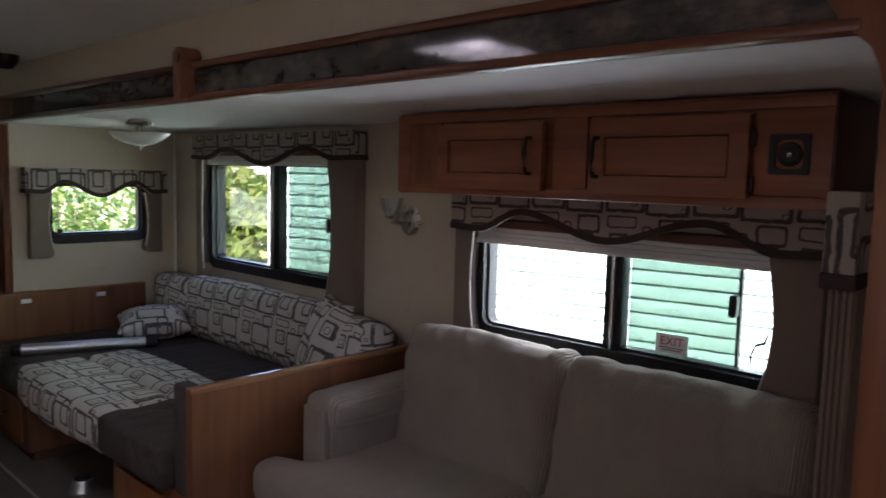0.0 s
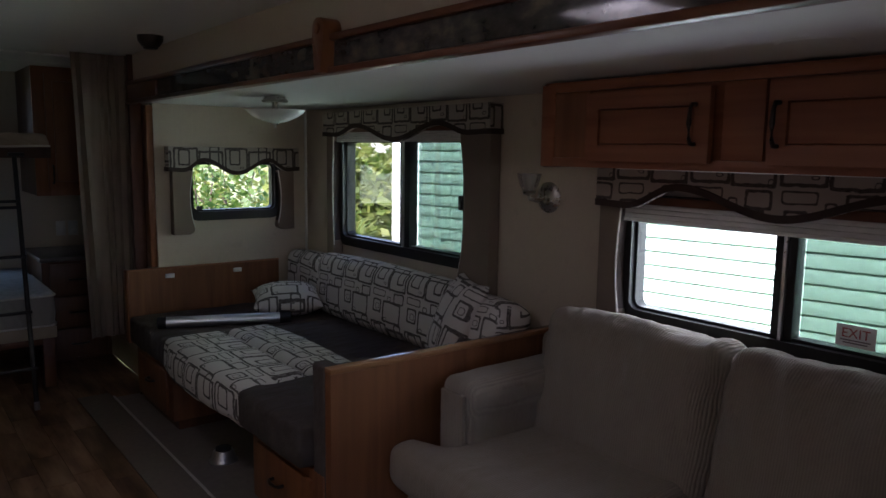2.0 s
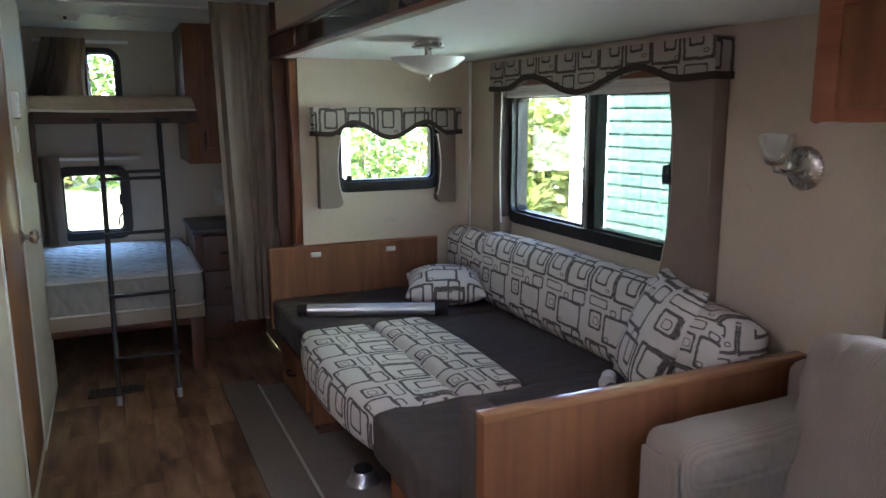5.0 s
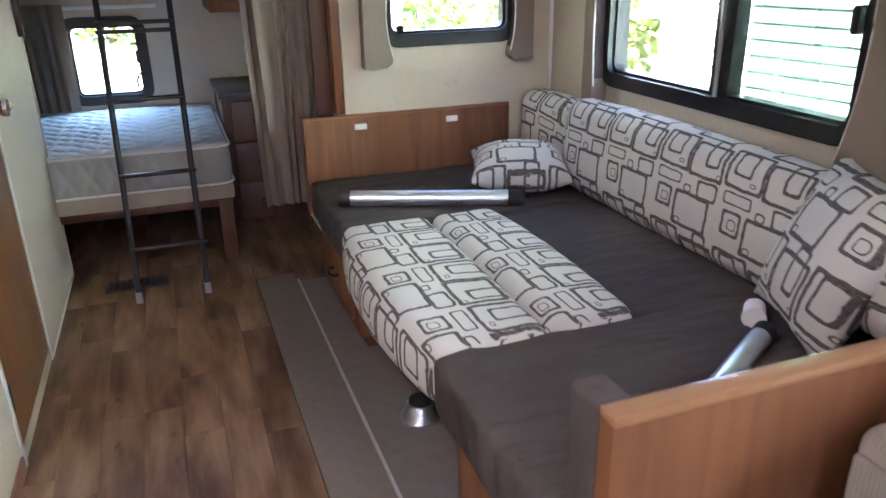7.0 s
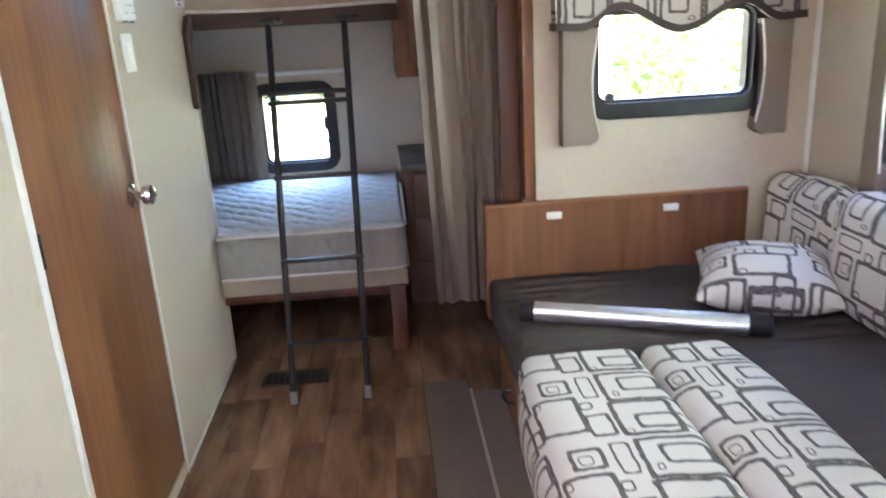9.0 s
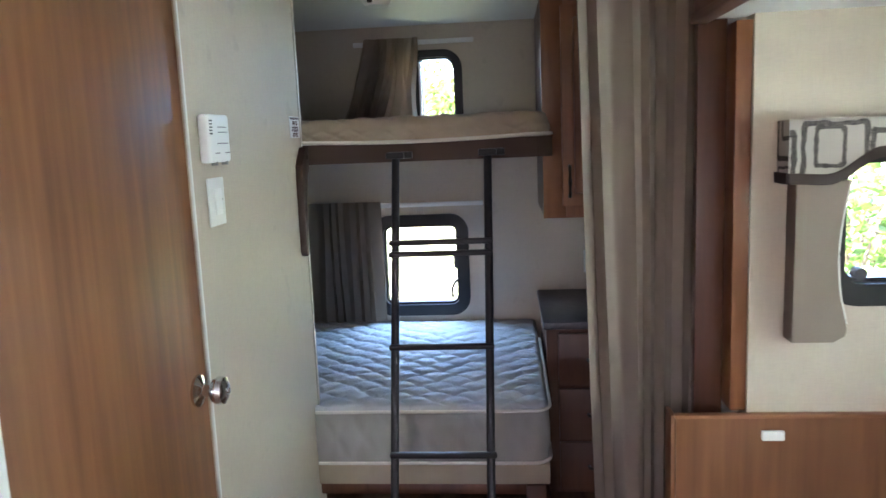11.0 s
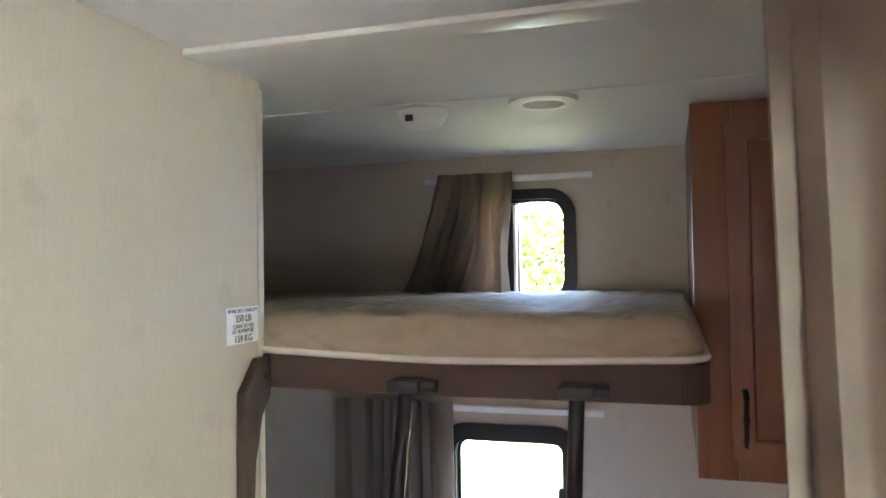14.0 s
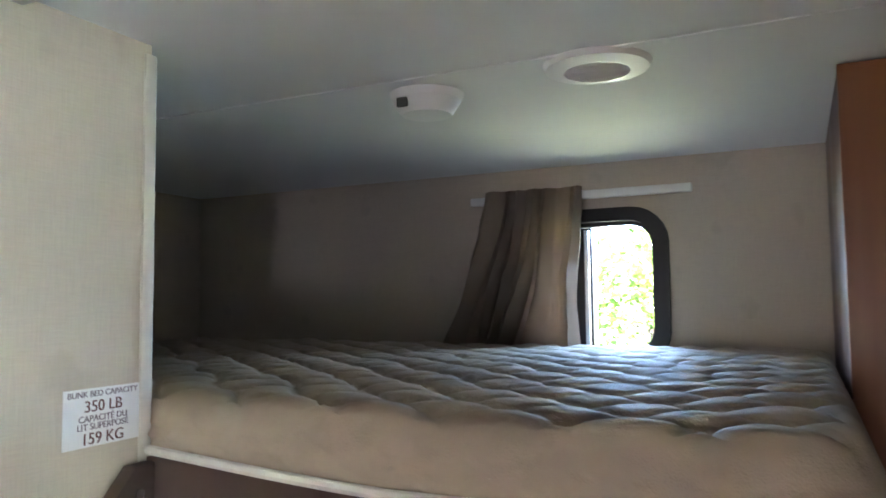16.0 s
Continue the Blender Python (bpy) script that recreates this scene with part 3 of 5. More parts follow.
solid("wall_header", pierced("y", -3.95, 0.36, SLIDE_TOP + 0.003, CEIL, 2.53, SIDE_Y + 0.08), WALL, "beige wall strip above the slide-out opening", "wall", "structure")
solid("wall_window", pierced("y", SLIDE_X0 - 0.06, SLIDE_X1 + 0.06, 0, SLIDE_TOP, SLIDE_Y, SLIDE_Y + 0.06, [hole(W2), hole(W3)]), WALL, "beige papered slide-out wall with two wide windows", "wall", "structure")
solid("wall_slide_rear", pierced("x", SIDE_Y + 0.01, SLIDE_Y, 0, SLIDE_TOP, SLIDE_X0, SLIDE_X0 - 0.06, [hole(W1)]), WALL, "pale papered end wall of the slide-out with a small window", "wall", "structure")
solid("wall_slide_front", pierced("x", SIDE_Y + 0.09, SLIDE_Y, 0, SLIDE_TOP, SLIDE_X1, SLIDE_X1 + 0.06), WALL, "pale end wall of the slide-out beside the sofa", "wall", "structure")
BATH = (-3.60, -2.95, 0.04, 1.88)
solid("wall_bathroom", pierced("y", WALL_END, -1.7, 0, CEIL, WALL_Y, WALL_Y - 0.04, [BATH]), WALL, "beige papered bathroom wall with a thermostat", "wall", "structure")
solid("wall_bathroom_end", pierced("x", LEFT_Y, WALL_Y - 0.04, 0, CEIL, -1.7, -1.74), WALL, "beige papered end of the bathroom block", "wall", "structure")
solid("wall_bunk_end", pierced("x", LEFT_Y, WALL_Y - 0.04, 0, CEIL, WALL_END, WALL_END + 0.04), WALL, "beige papered wall at the head of the bunks", "wall", "structure")
VENTS = ((-1.49, -1.13, 1.32, 1.68),)


def pierced_flat(x0, x1, y0, y1, z0, z1, holes):
    bm = pierced("y", x0, x1, y0, y1, z0, z1, holes)
    for v in bm.verts:
        v.co = Vector((v.co.x, v.co.z, v.co.y))
    return bm


solid("ceiling", pierced_flat(REAR_X - 0.08, FRONT_X + 0.08, LEFT_Y - 0.08, SIDE_Y + 0.08, CEIL, CEIL + 0.06, VENTS), CEILING, "smooth pale grey ceiling panels with battens", "ceiling", "structure")
solid("ceiling_slide", box(SLIDE_X0 - 0.06, SLIDE_X1 + 0.06, SIDE_Y - 0.06, SLIDE_Y + 0.06, SLIDE_TOP, SLIDE_TOP + 0.05), CEILING, "low smooth white ceiling of the slide-out", "ceiling", "structure")
solid("trim_ceiling_batten", box(-4.285, -4.225, WALL_Y, SIDE_Y - 0.02, CEIL - 0.012, CEIL, 0.004), TRIM_WHITE, "white ribbed batten across the ceiling", "trim", "structure")
solid("trim_ceiling_seam", box(-4.746, -4.734, LEFT_Y, SIDE_Y - 0.02, CEIL - 0.0025, CEIL - 0.0003), CEILING, "thin seam strip across the ceiling", "trim", "structure")
solid("trim_wall_corner", box(WALL_END - 0.006, WALL_END + 0.012, WALL_Y - 0.01, WALL_Y + 0.004, 0, CEIL - 0.013, 0.002), plain("corner_bead", (0.62, 0.56, 0.47), 0.5), "narrow beige corner bead at the wall's end", "trim", "structure")
solid("trim_bathroom_base", box(-2.95 + 0.03, -1.72, WALL_Y, WALL_Y + 0.008, 0.0, 0.05, 0.002), WOOD_X, "wooden skirting strip along the bathroom wall", "trim", "structure")
solid("trim_bathroom_base_rear", box(WALL_END + 0.02, -3.62, WALL_Y, WALL_Y + 0.006, 0.0, 0.012, 0.002), TRIM_WHITE, "pale thin strip at the wall's foot", "trim", "structure")

for k, (x0, x1, y0, y1) in enumerate(VENTS):
    rv = thing("roof_vent_%d" % (k + 1), ((x0 + x1) / 2, (y0 + y1) / 2, CEIL), "white framed roof vent letting daylight in", "roof vent", kind="structure")
    part("frame", pierced_flat(x0 - 0.03, x1 + 0.03, y0 - 0.03, y1 + 0.03, CEIL - 0.010, CEIL - 0.001, [(x0 + 0.004, x1 - 0.004, y0 + 0.004, y1 - 0.004)]), TRIM_WHITE, rv)
    part("lid", box(x0 - 0.03, x1 + 0.03, y0 - 0.03, y1 + 0.03, CEIL + 0.061, CEIL + 0.075, 0.004), TRIM_WHITE, rv)

# fascia over the slide-out, with rails, scrolled bracket and the side posts
fascia = thing("fascia_beam", (-1.8, 2.5, SLIDE_TOP), "dark marbled fascia with stained wooden rails above the slide-out", "beam", kind="structure")
part("fascia_board", box(-3.93, 0.31, 2.506, 2.53, 1.700, 1.786), FASCIA, fascia)
part("lower_rail", box(-3.93, 0.31, 2.485, 2.53, 1.682, 1.702, 0.005), TRIM_X, fascia, "reddish wooden lower rail")
part("upper_rail", box(-3.93, 0.31, 2.488, 2.53, 1.783, 1.804, 0.005), TRIM_X, fascia, "reddish wooden upper rail")
part("end_block", box(-3.93, -3.42, 2.496, 2.53, 1.704, 1.782, 0.002), TRIM_X, fascia, "plain wooden end piece of the fascia")
scroll = slab("y", [(-1.70 + 0.012, 1.684), (-1.640, 1.684)] + [(-1.664 + 0.036 * math.cos(radians(a)), 1.818 + 0.036 * math.sin(radians(a))) for a in range(-25, 206, 15)], 2.462, 2.53, bevel=0.004)
br = part("bracket", scroll, TRIM_Z, fascia, "scrolled wooden bracket")
part("rosette", slab("y", [(-1.664 + 0.019 * math.cos(a * math.pi / 8), 1.820 + 0.019 * math.sin(a * math.pi / 8)) for a in range(16)], 2.455, 2.464, bevel=0.003), TRIM_Z, br)

post = thing("trim_post_front", (0.34, 2.51, 0), "stained wooden post framing the slide-out's opening", "trim", kind="structure")
arc = [(0.343, 0.0), (0.343, 1.60)] + [(0.343 - 0.055 * (1 - math.cos(radians(a))) , 1.60 + 0.085 * math.sin(radians(a))) for a in (20, 45, 70, 90)] + [(0.22, 1.80), (0.36, 1.90), (0.42, 1.845), (0.42, 0.0)]
part("post", slab("y", arc, 2.488, 2.528, bevel=0.003), TRIM_Z, post)
# dark colour stands in for the shaded recess between curtain and trim
solid("trim_post_rear", box(-3.955, -3.925, 2.503, 2.571, 0.0, CEIL - 0.002, 0.003), DARK_WOOD, "dark wooden post standing for the shaded gap at the slide-out's rear edge", "trim", "structure")
solid("trim_post_rear_face", box(-3.958, -3.858, 2.571, 2.609, 0.763, SLIDE_TOP - 0.012, 0.004), TRIM_Z, "upright wooden trim beside the curtain", "trim", "structure")
solid("trim_slide_corner", box(SLIDE_X0, SLIDE_X0 + 0.014, SLIDE_Y - 0.014, SLIDE_Y, 0.3, SLIDE_TOP - 0.002, 0.003), TRIM_WHITE, "pale corner bead in the slide-out", "trim", "structure")


# ---- windows ----
def window(name, axis, w, d, out, label, mullion=None, screen=None, latch=None, rim=0.052):
    u0, u1, v0, v1 = w
    win = thing(name, axis_point(axis, (u0 + u1) / 2, v0, d), label, "window", kind="structure")
    part("window_frame", ring(axis, rounded_rect(u0, u1, v0, v1, 0.085), rounded_rect(u0 + rim, u1 - rim, v0 + rim, v1 - rim, 0.09 - rim), d - 0.014 * out, d + 0.075 * out), BLACK_FRAME, win, "black rounded window frame")
    part("sash_rim", ring(axis, rounded_rect(u0 + rim - 0.001, u1 - rim + 0.001, v0 + rim - 0.001, v1 - rim + 0.001, 0.09 - rim), rounded_rect(u0 + rim + 0.010, u1 - rim - 0.010, v0 + rim + 0.010, v1 - rim - 0.010, 0.08 - rim), d + 0.012 * out, d + 0.06 * out), BLACK_FRAME, win)
    spans = [(u0 + 0.035, u1 - 0.035)]
    if mullion:
        m0, m1 = mullion
        part("mullion", slab(axis, [(m0, v0 + 0.045), (m1, v0 + 0.045), (m1, v1 - 0.045), (m0, v1 - 0.045)], d + 0.004 * out, d + 0.058 * out, bevel=0.003), BLACK_FRAME, win)
        part("meeting_rail", slab(axis, [(m0 + 0.03, v0 + 0.05), (m0 + 0.042, v0 + 0.05), (m0 + 0.042, v1 - 0.05), (m0 + 0.03, v1 - 0.05)], d - 0.006 * out, d + 0.006 * out, bevel=0.002), ALUMINIUM, win, "thin bright edge of the sliding sash")
        spans = [(u0 + 0.035, m0 + 0.005), (m1 - 0.005, u1 - 0.035)]
    for k, (a, b) in enumerate(spans):
        off = 0.030 if k == 0 else 0.042
        pane = part("pane", slab(axis, [(a, v0 + 0.035), (b, v0 + 0.035), (b, v1 - 0.035), (a, v1 - 0.035)], d + off * out, d + (off + 0.004) * out), GLASS, win)
        pane.visible_shadow = False
    if screen:
        a, b = screen
        fly = part("fly_screen", slab(axis, [(a, v0 + 0.055), (b, v0 + 0.055), (b, v1 - 0.055), (a, v1 - 0.055)], d + 0.064 * out, d + 0.0655 * out), SCREEN, win, "dark fine fly screen")
        fly.visible_shadow = False
        part("screen_rail", slab(axis, [(b, v0 + 0.052), (b + 0.012, v0 + 0.052), (b + 0.012, v1 - 0.052), (b, v1 - 0.052)], d + 0.05 * out, d + 0.068 * out), BLACK_FRAME, win)
    if latch:
        lu, lv = latch
        part("latch", slab(axis, rounded_rect(lu - 0.011, lu + 0.011, lv - 0.035, lv + 0.035, 0.009), d - 0.004 * out, d + 0.03 * out, bevel=0.002), RUBBER, win, "black sliding latch")
    return win


win_dinette = window("window_1", "y", W2, SLIDE_Y, 1, "black-framed sliding window with rounded corners above the dinette", (-2.80, -2.712), (-2.712, -2.285), (-2.285, 1.20))
win_sofa = window("window_2", "y", W3, SLIDE_Y, 1, "black-framed sliding emergency window above the sofa", (-0.722, -0.652), (-0.655, -0.272), (-0.268, 1.08))
win_end = window("window_3", "x", W1, SLIDE_X0, -1, "small black-framed rounded window in the slide-out's end")
win_lower = window("window_4", "x", WL, REAR_X, -1, "black-framed rounded window beside the lower bunk", latch=(1.795, 0.86))
win_upper = window("window_5", "x", WU, REAR_X, -1, "small black-framed rounded window beside the upper bunk", (1.625, 1.672), rim=0.032)
# two unseen windows, added to hold the fill lamps
window("added_window_6", "x", WF, FRONT_X, 1, "added black-framed front window, out of view")
window("added_window_7", "y", WK, LEFT_Y, -1, "added black-framed kitchen window, unseen behind a drawn blind")
part("knob", tube([(SLIDE_X0 - 0.004, 2.862, 1.092), (SLIDE_X0 - 0.032, 2.862, 1.092)], 0.014, 16), RUBBER, win_end, "round black latch knob")
part("crank", tube([(REAR_X + 0.01, 1.775, 0.685), (REAR_X + 0.018, 1.772, 0.73), (REAR_X + 0.016, 1.79, 0.765), (REAR_X + 0.004, 1.805, 0.775)], 0.006, 8), RUBBER, win_lower, "curved black crank")


part("strap", tube([(-0.152, 3.548, 1.02), (-0.160, 3.540, 0.985), (-0.185, 3.540, 0.975), (-0.198, 3.542, 0.945), (-0.200, 3.546, 0.915)], 0.004, 8), RUBBER, win_sofa, "thin black release strap")


def lettering(name, text, height, m, material, parent):
    cu = bpy.data.curves.new("letters", "FONT")
    cu.body, cu.size, cu.align_x, cu.align_y, cu.extrude = text, height, "CENTER", "CENTER", 0.0004
    tmp = new("letters", cu)
    bpy.context.view_layer.update()
    me = bpy.data.meshes.new_from_object(tmp.evaluated_get(bpy.context.evaluated_depsgraph_get()))
    bpy.data.objects.remove(tmp)
    me.name = name
    me.transform(m)
    me.transform(Matrix.Translation(-BASE[parent]))
    me.materials.clear()
    me.materials.append(material)
    ob = new(name, me)
    ob.parent = parent
    BASE[ob] = BASE[parent]
    return ob


sticker = solid("exit_sticker", box(-0.528, -0.416, 3.580, 3.5812, 0.890, 0.955), STICKER, "white sticker with red letters on the sofa window", "sticker")
lettering("lettering", "EXIT", 0.040, pose(-0.472, 3.5796, 0.930, 90), RED_INK, sticker)
for zz, ww in ((0.910, 0.085), (0.902, 0.07)):
    part("print_line", box(-0.472 - ww / 2, -0.472 + ww / 2, 3.5794, 3.5799, zz - 0.0018, zz + 0.0018), GREY_INK, sticker)


# ---- valances, side boards and blinds ----
def scallop(s, ends, up, mid):
    keys = ((0, ends), (0.10, ends - 0.004), (0.25, up), (0.5, mid), (0.75, up), (0.90, ends - 0.004), (1, ends))
    for (a, va), (b, vb) in zip(keys, keys[1:]):
        if s <= b:
            f = (s - a) / (b - a)
            return va + (vb - va) * (0.5 - 0.5 * math.cos(math.pi * f))
    return ends


def valance(axis, u0, u1, top, ends, up, mid, wall, room, depth, label):
    val = thing("valance", axis_point(axis, (u0 + u1) / 2, top, wall), label, "valance", group="window valances")
    n = 60
    low = [(u0 + (u1 - u0) * k / n, scallop(k / n, ends, up, mid)) for k in range(n + 1)]
    face = wall + room * depth
    part("front_board", slab(axis, low + [(u1, top), (u0, top)], face, face - room * 0.02), PRINT_SHADED, val, smooth=50)
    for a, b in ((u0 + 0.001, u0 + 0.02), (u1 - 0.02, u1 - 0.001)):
        part("return_board", slab(axis, [(a, ends + 0.001), (b, ends + 0.001), (b, top - 0.001), (a, top - 0.001)], face - room * 0.02, wall + room * 0.001), PRINT_SHADED, val)
    part("top_board", slab(axis, [(u0 + 0.02, top - 0.018), (u1 - 0.02, top - 0.018), (u1 - 0.02, top - 0.001), (u0 + 0.02, top - 0.001)], face - room * 0.02, wall + room * 0.001), TAUPE, val)
    band = low + [(u, v + 0.024) for u, v in reversed(low)]
    part("band", slab(axis, band, face + room * 0.006, face - room * 0.0005), BAND, val, "dark cloth band along the scalloped edge", smooth=50)
    for a, b in ((u0 - 0.005, u0 + 0.001), (u1 - 0.001, u1 + 0.005)):
        part("band_return", slab(axis, [(a, ends), (b, ends), (b, ends + 0.024), (a, ends + 0.024)], face, wall + room * 0.001), BAND, val)
    return val


valance("y", -3.485, -1.992, 1.660, 1.524, 1.568, 1.491, SLIDE_Y, -1, 0.078, "scalloped printed fabric valance above the dinette window")
valance("y", -1.357, 0.03, 1.398, 1.258, 1.326, 1.247, SLIDE_Y, -1, 0.11, "scalloped printed fabric valance under the cabinet")
valance("x", 2.664, 3.466, 1.452, 1.312, 1.365, 1.288, SLIDE_X0, 1, 0.075, "small scalloped printed fabric valance")


def side_board(axis, outer, inner, top, bottom, wall, room, depth, label):
    """A fabric-covered board beside a window, its inner edge cut in a wave."""
    ob = thing("valance_side_board", axis_point(axis, (outer + inner) / 2, bottom, wall), label, "valance", group="window side boards")
    w = inner - outer
    n = 26
    edge = []
    for k in range(n + 1):
        t = k / n
        u = inner - w * (0.10 + 0.16 * math.sin(math.pi * min(1, t * 1.1)))
        v = top + (bottom - top) * t
        if t > 0.72:
            u = inner - w * (0.10 + 0.16 * math.sin(math.pi * 0.79)) * (1 - (t - 0.72) / 0.28) * 1.0
        if t > 0.90:
            a = (t - 0.90) / 0.10
            u -= w * 0.28 * (1 - math.sqrt(max(0, 1 - a * a)))
        edge.append((u, v))
    part("board", slab(axis, [(outer, top)] + edge + [(outer, bottom)], wall + room * 0.0015, wall + room * depth, bevel=0.002), TAUPE, ob, smooth=40)
    pts = [axis_point(axis, u + 0.002 * (1 if w > 0 else -1), v, wall + room * (depth - 0.004)) for u, v in edge[:-3]]
    part("piping", tube(pts, 0.0035, 6), PIPING, ob, "pale cord along the edge")
    part("edge_cloth", slab(axis, [(u, v) for u, v in edge[1:-4]] + [(u + 0.0012 * (1 if w > 0 else -1), v) for u, v in reversed(edge[1:-4])], wall + room * 0.004, wall + room * (depth - 0.008)), BAND, ob)
    return ob


side_board("x", 2.688, 2.815, 1.315, 0.948, SLIDE_X0, 1, 0.06, "taupe fabric board beside the small window")
side_board("x", 3.438, 3.325, 1.315, 0.948, SLIDE_X0, 1, 0.06, "taupe fabric board beside the small window")
side_board("y", -3.470, -3.385, 1.525, 0.80, SLIDE_Y, -1, 0.065, "taupe fabric board with a printed edge beside the dinette window")
side_board("y", -2.003, -2.235, 1.525, 0.78, SLIDE_Y, -1, 0.066, "broad taupe fabric board beside the dinette window")
side_board("y", -1.375, -1.268, 1.262, 0.80, SLIDE_Y, -1, 0.065, "taupe fabric board with a printed edge beside the sofa window")
side_board("y", 0.01, -0.16, 1.262, 0.80, SLIDE_Y, -1, 0.08, "taupe fabric board beside the sofa window")


def blind(u0, u1, v0, v1, wall, room, pleats, label):
    b = thing("pleated_blind", ((u0 + u1) / 2, wall + room * 0.03, v0), label, "blind", group="blinds")
    low = v0 + 0.014
    for k in range(pleats):
        z = low + (v1 - low) * k / pleats
        part("pleat", box(u0, u1, *sorted((wall + room * 0.034, wall + room * 0.016)), z, z + (v1 - low) / pleats - 0.001, 0.003), SHADE_WHITE, b)
    part("bottom_rail", box(u0, u1, *sorted((wall + room * 0.037, wall + room * 0.015)), v0, low, 0.003), TRIM_WHITE, b)
    part("head_rail", box(u0, u1, *sorted((wall + room * 0.056, wall + room * 0.001)), v1, v1 + 0.03, 0.003), TRIM_X, b, "brown head rail")


blind(-3.40, -2.195, 1.492, 1.545, SLIDE_Y, -1, 3, "white pleated blind drawn up above the window")
blind(-1.29, -0.12, 1.203, 1.268, SLIDE_Y, -1, 3, "white pleated blind drawn up above the window")
# unseen blind, added to block direct sun through the kitchen opening
blind(-0.27, 0.87, 1.02, 1.58, LEFT_Y, 1, 16, "added unseen white pleated blind keeping the sun out of the kitchen window")


# ---- cabinets ----
def raised_door(axis, u0, u1, v0, v1, d, room, parent, grain, name="door"):
    """A framed door with a raised centre, its back at depth d."""
    s = 0.050 if (v1 - v0) < 0.35 else 0.044
    bm = slab(axis, [(u0, v0), (u1, v0), (u1, v1), (u0, v1)], d, d + room * 0.010, bevel=0.002)
    ring(axis, rounded_rect(u0, u1, v0, v1, 0.004, 2), rounded_rect(u0 + s, u1 - s, v0 + s, v1 - s, 0.004, 2), d + room * 0.008, d + room * 0.022, bm)
    e = s + 0.002
    slab(axis, [(u0 + e, v0 + e), (u1 - e, v0 + e), (u1 - e, v1 - e), (u0 + e, v1 - e)], d + room * 0.008, d + room * 0.0205, bm, bevel=0.011)
    return part(name, bm, grain, parent)


def pull(axis, u, v0, v1, d, room, parent, lying=False):
    a = [(0, 0.0), (0.0, 0.018), (0.12, 0.026), (0.5, 0.030), (0.88, 0.026), (1.0, 0.018), (1.0, 0.0)]
    pts = [axis_point(axis, u + (v1 - v0) * t if lying else u, v0 if lying else v0 + (v1 - v0) * t, d + room * h) for t, h in a]
    bm = tube(pts, [0.007, 0.006, 0.0055, 0.0075, 0.0055, 0.006, 0.007], 8)
    return part("handle", bm, BRONZE, parent, "dark bronze pull")


CX0, CX1, CY, CZ0, CZ1 = -1.392, 0.088, 3.185, 1.400, 1.672
cab = thing("overhead_cabinet", ((CX0 + CX1) / 2, CY, CZ0), "stained wooden overhead cabinet with two raised doors and a speaker", "cabinet")
part("body", box(CX0 + 0.002, CX1 - 0.002, CY + 0.018, SLIDE_Y - 0.002, CZ0 + 0.004, CZ1 + 0.010), WOOD_X, cab)
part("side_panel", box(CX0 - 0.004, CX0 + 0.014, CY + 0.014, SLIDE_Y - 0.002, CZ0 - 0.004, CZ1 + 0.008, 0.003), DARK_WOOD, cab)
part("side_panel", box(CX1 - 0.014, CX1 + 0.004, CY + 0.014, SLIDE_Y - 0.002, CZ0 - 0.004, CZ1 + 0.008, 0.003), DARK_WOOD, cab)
fr = bmesh.new()
for a, b, c, d in ((CX0, CX0 + 0.06, CZ0, CZ1), (-0.70, -0.58, CZ0 + 0.031, CZ1 - 0.027), (-0.092, CX1, CZ0 + 0.031, CZ1 - 0.027), (CX0 + 0.06, CX1, CZ0, CZ0 + 0.03), (CX0 + 0.06, CX1, CZ1 - 0.026, CZ1)):
    box(a, b, CY, CY + 0.018, c, d, 0.0015, fr)
part("face_frame", fr, WOOD_X, cab)
part("filler_panel", box(CX0 + 0.06, -1.18, CY + 0.004, CY + 0.018, CZ0 + 0.03, CZ1 - 0.026, 0.002), WOOD_Z, cab)
part("under_light", box(-1.10, -0.25, CY + 0.05, CY + 0.09, CZ0 - 0.003, CZ0 + 0.006, 0.002), TRIM_WHITE, cab, "pale strip under the cabinet")
d1 = raised_door("y", -1.172, -0.728, CZ0 + 0.022, CZ1 - 0.038, CY, -1, cab, WOOD_X)
pull("y", -0.772, 1.475, 1.585, CY - 0.022, -1, d1)
d2 = raised_door("y", -0.560, -0.100, CZ0 + 0.022, CZ1 - 0.038, CY, -1, cab, WOOD_X)
pull("y", -0.532, 1.470, 1.580, CY - 0.022, -1, d2)
for hz in (1.46, 1.575):
    part("hinge", box(-0.104, -0.088, CY - 0.014, CY, hz - 0.022, hz + 0.022, 0.004), BRONZE, d2, "dark hinge")
sp = part("speaker", ring("y", rounded_rect(-0.054, 0.040, 1.484, 1.582, 0.006, 3), rounded_rect(-0.040, 0.026, 1.498, 1.568, 0.012, 3), CY, CY - 0.010), SPEAKER, cab, "square black speaker")
part("speaker_cone", moved(turned([(0.030, 0.0), (0.028, 0.004), (0.010, -0.004), (0.008, 0.002), (0.001, 0.005)], (0, 0, 0), 24), pose(-0.007, CY - 0.002, 1.533, 90)), SPEAKER, sp)
part("speaker_dust_cap", moved(turned([(0.007, 0.0), (0.005, 0.003), (0.001, 0.004)], (0, 0, 0), 14), pose(-0.007, CY - 0.005, 1.533, 90)), CHROME, sp)

# narrow ribbed hanging with a printed cap beside the sofa
hang = thing("ribbed_curtain_stack", (0.19, 2.95, 0.008), "narrow ribbed taupe hanging with a printed fabric cap", "curtain")
rib = bmesh.new()
for k in range(8):
    tube([(0.222, 2.922 + 0.0145 * k, 0.008), (0.222, 2.922 + 0.0145 * k, 1.27)], 0.0062, 8, rib)
